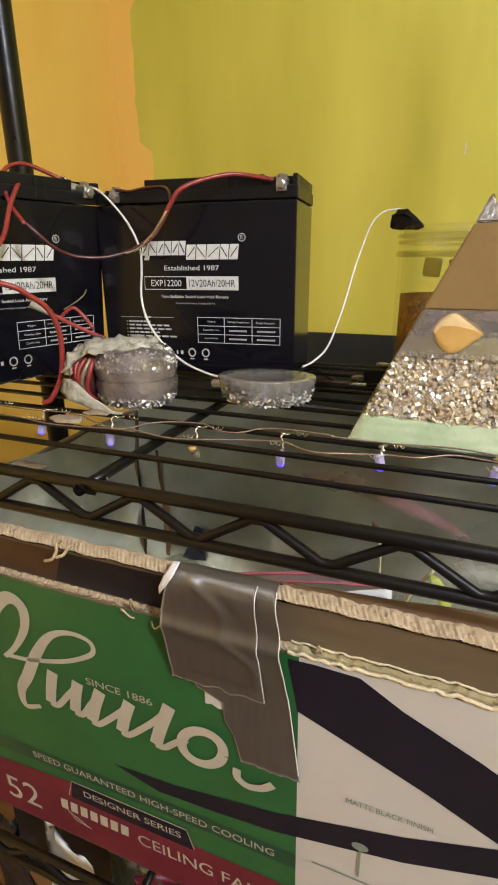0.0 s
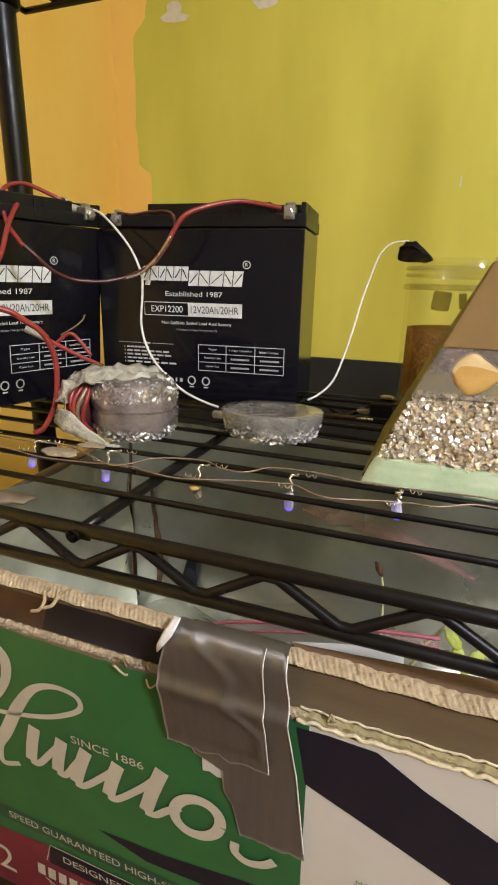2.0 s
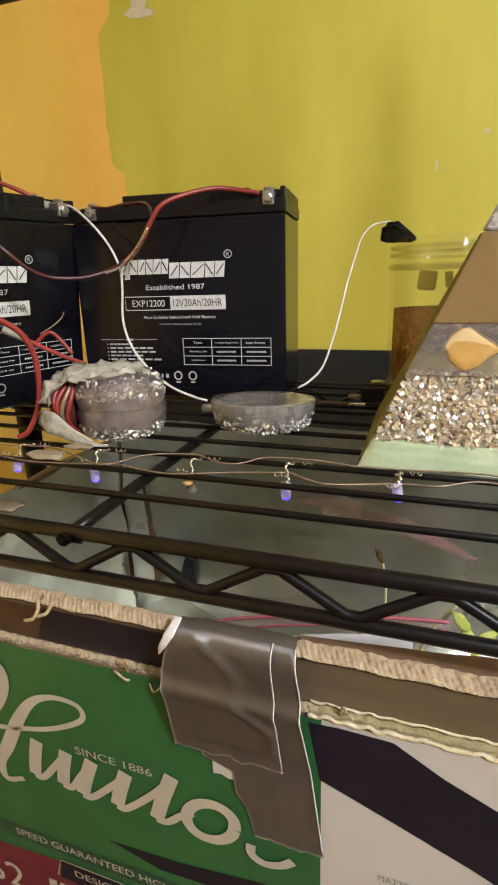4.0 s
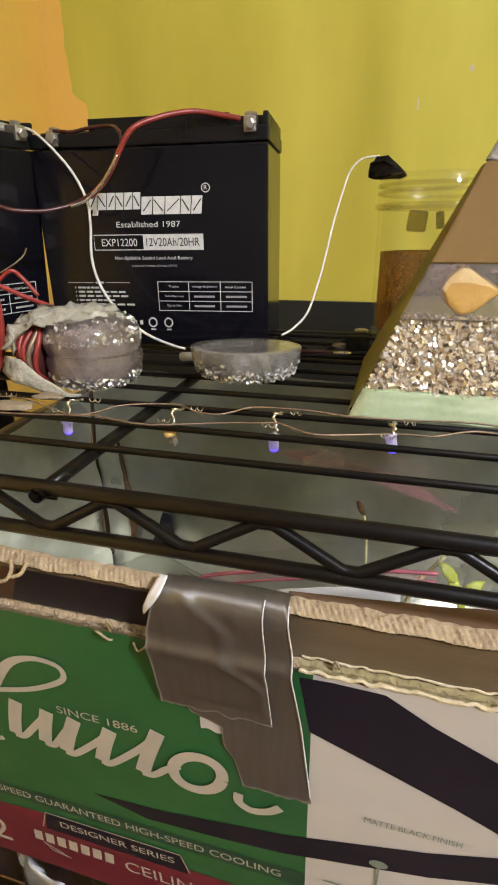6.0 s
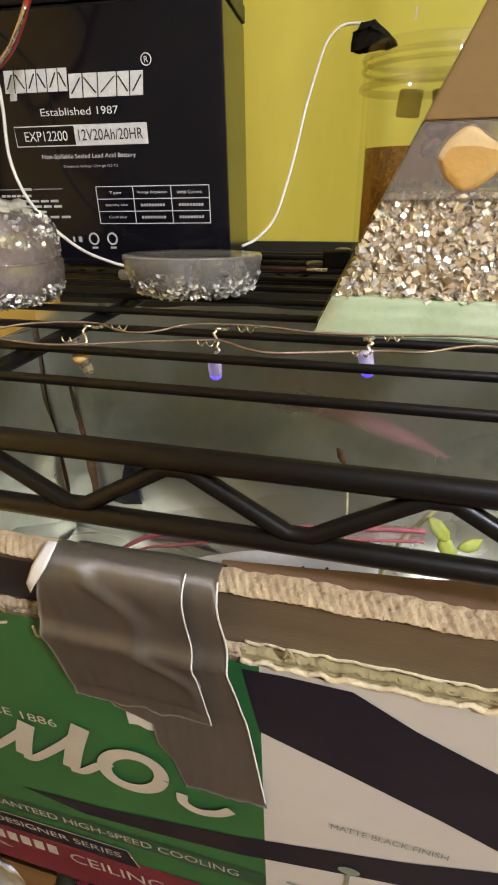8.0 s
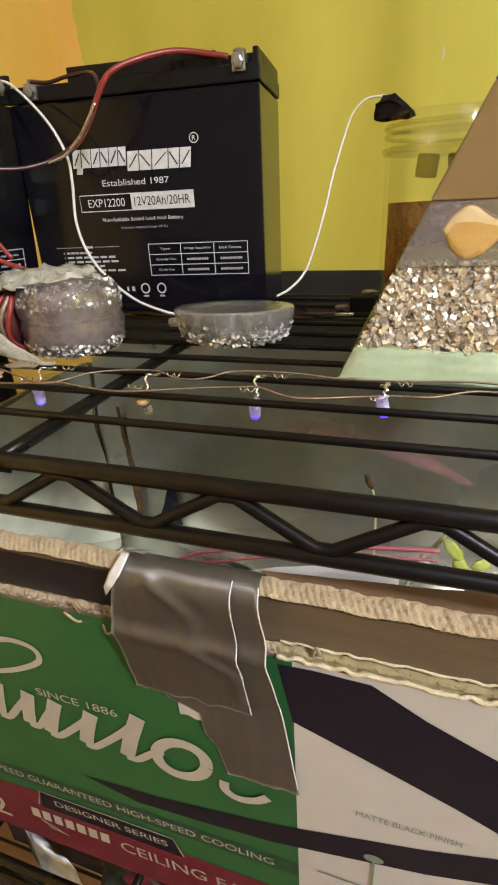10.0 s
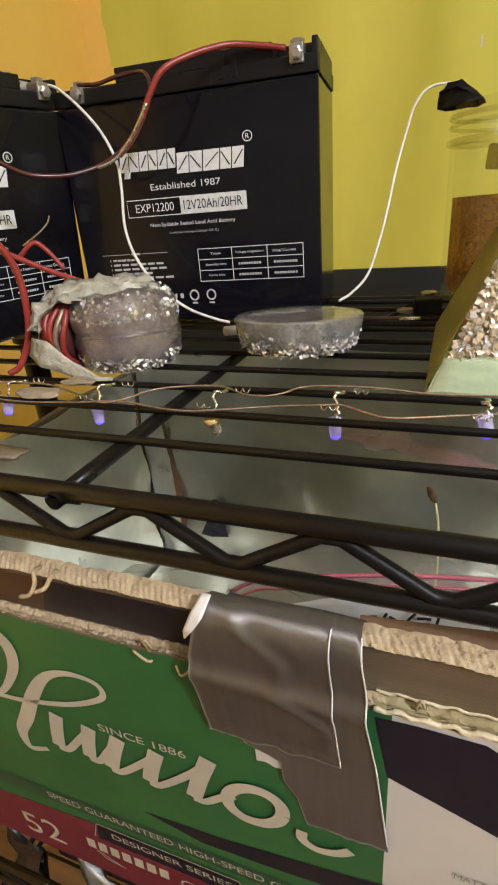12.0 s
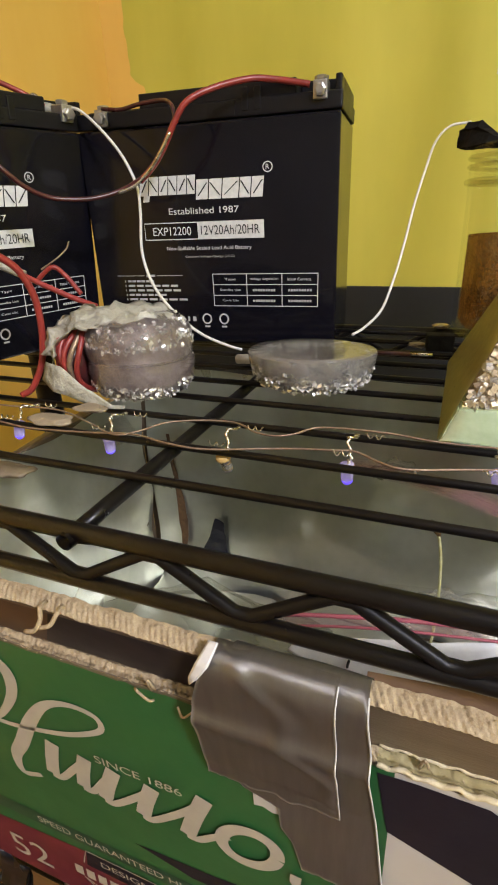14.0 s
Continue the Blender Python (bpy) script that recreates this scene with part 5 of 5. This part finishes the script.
# ---- zip bags and sprouts inside the box ----
bag = thing("zip_bag", "clear zip bag with pink seal and white strip", "plastic bag", pose(0.05, 0.085, 0.85))
wpart("film", strip([[(-0.04, 0.082, 0.90), (0.05, 0.080, 0.90), (0.11, 0.084, 0.90)], [(-0.03, 0.081, 1.00), (0.05, 0.079, 1.00), (0.11, 0.083, 1.01)], [(-0.022, 0.082, 1.026), (0.05, 0.080, 1.040), (0.11, 0.084, 1.046)], [(-0.020, 0.090, 1.034), (0.05, 0.092, 1.052), (0.11, 0.096, 1.056)]], 0.003, 45, 6, 0.0, 5), BAG, bag, "crinkled clear film", True)
seal_a = [(-0.040, 0.0785, 1.0130), (-0.024, 0.0790, 1.0240), (-0.007, 0.0780, 1.0305), (0.017, 0.0770, 1.0375), (0.050, 0.0775, 1.0445), (0.086, 0.0785, 1.0490), (0.105, 0.0800, 1.0500)]
seal_b = [(-0.036, 0.0780, 1.0110), (-0.022, 0.0785, 1.0190), (-0.007, 0.0775, 1.0235), (0.017, 0.0765, 1.0315), (0.050, 0.0770, 1.0385), (0.086, 0.0780, 1.0435), (0.105, 0.0795, 1.0450)]
wpart("seal", tube(seal_a, 0.0011, 8, 6), ZIP, bag, "pink zip seal", True)
wpart("seal", tube(seal_b, 0.0007, 8, 6), ZIP, bag, smooth=True)
wpart("seal_band", strip([seal_a, seal_b], 0.0003, 60, 2, 0.0, 3), PINK_FILM_REFLECTION, bag, "pink tinted band along the seal", True)
wpart("writing_strip", strip([[(-0.008, 0.0755, 1.008), (0.010, 0.0745, 1.000), (0.030, 0.0745, 0.998), (0.060, 0.0755, 1.008), (0.088, 0.0775, 1.018)], [(-0.005, 0.0770, 1.014), (0.010, 0.0760, 1.022), (0.030, 0.0760, 1.028), (0.060, 0.0770, 1.035), (0.088, 0.0790, 1.042)]], 0.0008, 60, 4, 0.0003, 4), BAGW, bag, "white strip with marker scribble", True)
for k, (x, z, a, ln) in enumerate(((0.036, 1.0140, 20, 0.006), (0.042, 1.0150, 70, 0.007), (0.047, 1.0150, -30, 0.006), (0.054, 1.0180, 60, 0.008), (0.060, 1.0190, 10, 0.006), (0.024, 1.0070, 80, 0.005), (0.043, 1.0110, 0, 0.006), (0.066, 1.0200, 80, 0.006))):
    dx, dz = ln * math.cos(radians(a)) / 2, ln * math.sin(radians(a)) / 2
    wpart("scribble", tube([(x - dx, 0.0738, z + 0.005 - dz), (x, 0.0733, z + 0.0058), (x + dx, 0.0738, z + 0.005 + dz)], 0.0007, 5, 3), INK, bag)
bag2 = thing("plastic_bag", "crumpled clear plastic bag lying in the box", "plastic bag", pose(-0.05, 0.08, 0.88))
wpart("film", strip([[(-0.14, 0.05, 0.99), (-0.07, 0.05, 1.01), (0.0, 0.05, 1.02)], [(-0.14, 0.09, 0.99), (-0.07, 0.10, 1.02), (0.0, 0.09, 1.00)], [(-0.13, 0.15, 0.95), (-0.07, 0.15, 0.97), (0.0, 0.15, 0.95)], [(-0.13, 0.18, 0.87), (-0.07, 0.18, 0.87), (0.0, 0.18, 0.87)]], 0.008, 28, 2, 0.0, 5), BAG, bag2, "crinkled clear film", True)

for base, pts, lv in (((0.062, 0.215), [(0.062, 0.215, 0.842), (0.0665, 0.230, 0.915), (0.0655, 0.242, 0.955), (0.0625, 0.249, 0.974), (0.0600, 0.250, 0.983)], []),
                      ((0.088, 0.100), [(0.086, 0.102, 0.84), (0.088, 0.101, 0.98), (0.097, 0.100, 1.025), (0.104, 0.100, 1.038), (0.110, 0.100, 1.048)], [(0.1140, 0.099, 1.0450, 0.013), (0.1195, 0.098, 1.0370, 0.013), (0.1270, 0.097, 1.0310, 0.011), (0.1235, 0.096, 1.0270, 0.008)])):
    plant = thing("seedling", "thin pale seedling with yellow-green leaves inside the box", "seedling", pose(base[0], base[1], 0.842), "seedlings in the box")
    wpart("stem", tube(pts, 0.0012, 7, 5), STEM, plant, smooth=True)
    if not lv:
        husk = pebble(0.0030, 0.0026, 0.0085, 3, 0.5, 2)
        husk.transform(pose(pts[-1][0] - 0.002, pts[-1][1], pts[-1][2] + 0.004, 0, -24, 0))
        wpart("husk", husk, HUSK, plant, "dry brown seed husk", True)
    for k, (x, y, z, s) in enumerate(lv):
        leaf = strip([[(0, 0, 0), (0, 0.0004, 0)], [(s * 0.3, -s * 0.24, 0.001), (s * 0.3, s * 0.24, 0.001)], [(s * 0.75, -s * 0.24, 0), (s * 0.75, s * 0.24, 0)], [(s * 1.1, 0, -0.002), (s * 1.1, 0.0004, -0.002)]], 0.0006, 300, k, 0.0012, 2)
        leaf.transform(pose(x, y, z, 60, 0, 10) @ pose(-s * 0.5, 0, 0, 0, 0, (-50, -62, 20, -80)[k]))
        wpart("leaf", leaf, LEAF, plant, smooth=True)

# pink reflection in the silver lining, built as three overlapping see-through strips
pink = thing("pink_film_and_reflection", "soft pink reflection in the silver lining, added as a strip", "plastic film", pose(0.06, 0.27, 1.0))
for k, w in enumerate((0.0035, 0.0060, 0.0085)):
    mid = ((-0.020, 1.0225, 0.3), (0.005, 1.0210, 0.9), (0.036, 1.0165, 1.0), (0.075, 1.0080, 1.0), (0.105, 0.9980, 0.9), (0.140, 0.9820, 0.3))
    wpart("film", strip([[(x, 0.270 + 0.0006 * k, z + sg * w * f) for x, z, f in mid] for sg in (-1, 1)], 0.0012, 40, 5 + k, 0.0, 4), PINK_FILM_REFLECTION, pink, "pink reflection built as a see-through strip", True)

# pale chips caught on the shelf wires
for x, y, z, s, mm, lab in ((-0.128, 0.069, TOP + 0.002, 0.009, PALEROCK, "pale flat chip lying on the wires"), (-0.118, 0.088, TOP + 0.002, 0.0065, PALEROCK, "pale flat chip lying on the wires"), (-0.215, 0.112, 1.064, 0.012, PALEROCK, "tan chip under the shelf")):
    ob = part("chip", pebble(s * 1.4, s * 0.8, s * 0.22, x * 60, 0.5, 3), mm, smooth=True)
    ob.location = (x, y, z)
    tagged(ob, lab, "chip")
scrap = tagged(part("plastic_scrap", strip([[(-0.105, 0.098, 1.121), (-0.112, 0.078, 1.119)], [(-0.085, 0.080, 1.119), (-0.097, 0.070, 1.113)]], 0.0006, 100, 1, 0.0, 2), SCRAP), "clear plastic scrap stuck on the wires", "scrap")

# ---- clutter under the lower shelf ----
for x, y, z, w, h, mm, lab in ((-0.150, 0.030, 0.765, 0.040, 0.10, BAGW, "crumpled white paper bag under the lower shelf"), (-0.095, 0.045, 0.755, 0.040, 0.09, SNACK, "crumpled green foil packet under the lower shelf"), (-0.045, 0.040, 0.760, 0.035, 0.09, BOXR, "crumpled maroon packet under the lower shelf"), (-0.225, 0.030, 0.750, 0.050, 0.12, DARKTUB, "dark plastic packet under the lower shelf")):
    bm = bmesh.new()
    bmesh.ops.create_grid(bm, x_segments=10, y_segments=12, size=1.0)
    bm.transform(Matrix.Translation((x, y, z - h)) @ pose(0, 0, 0, 90, 0, 20 * math.sin(x * 90)) @ Matrix.Diagonal((w, h, 1, 1)))
    crumple(bm, 0.012, 45, x * 40)
    bmesh.ops.solidify(bm, geom=bm.faces, thickness=0.012)
    tagged(part("packet", bm, mm, smooth=True), lab, "packet")
shelf(0.54, "shelf", "lowest wire shelf")
# added dark tub: hides the lit floor and keeps this corner dark
tub = thing("dark_filler_tub", "dark tub added on the lowest shelf to darken the view behind the packets", "storage tub", pose(-0.10, 0.19, 0.5405))
part("bottom", cube(-0.205, 0.205, -0.085, 0.085, 0.0, 0.004, 0.001), DARKTUB, tub)
for x0, x1, y0, y1 in ((-0.21, 0.21, -0.09, -0.0865), (-0.21, 0.21, 0.0865, 0.09), (-0.21, -0.2065, -0.0863, 0.0863), (0.2065, 0.21, -0.0863, 0.0863)):
    part("side", cube(x0, x1, y0, y1, 0.0, 0.190, 0.001), DARKTUB, tub)
part("rim", tube([(-0.213, -0.093, 0.190), (0.213, -0.093, 0.190), (0.213, 0.093, 0.190), (-0.213, 0.093, 0.190), (-0.213, -0.093, 0.190)], 0.004, 8, 0), DARKTUB, tub, smooth=True)
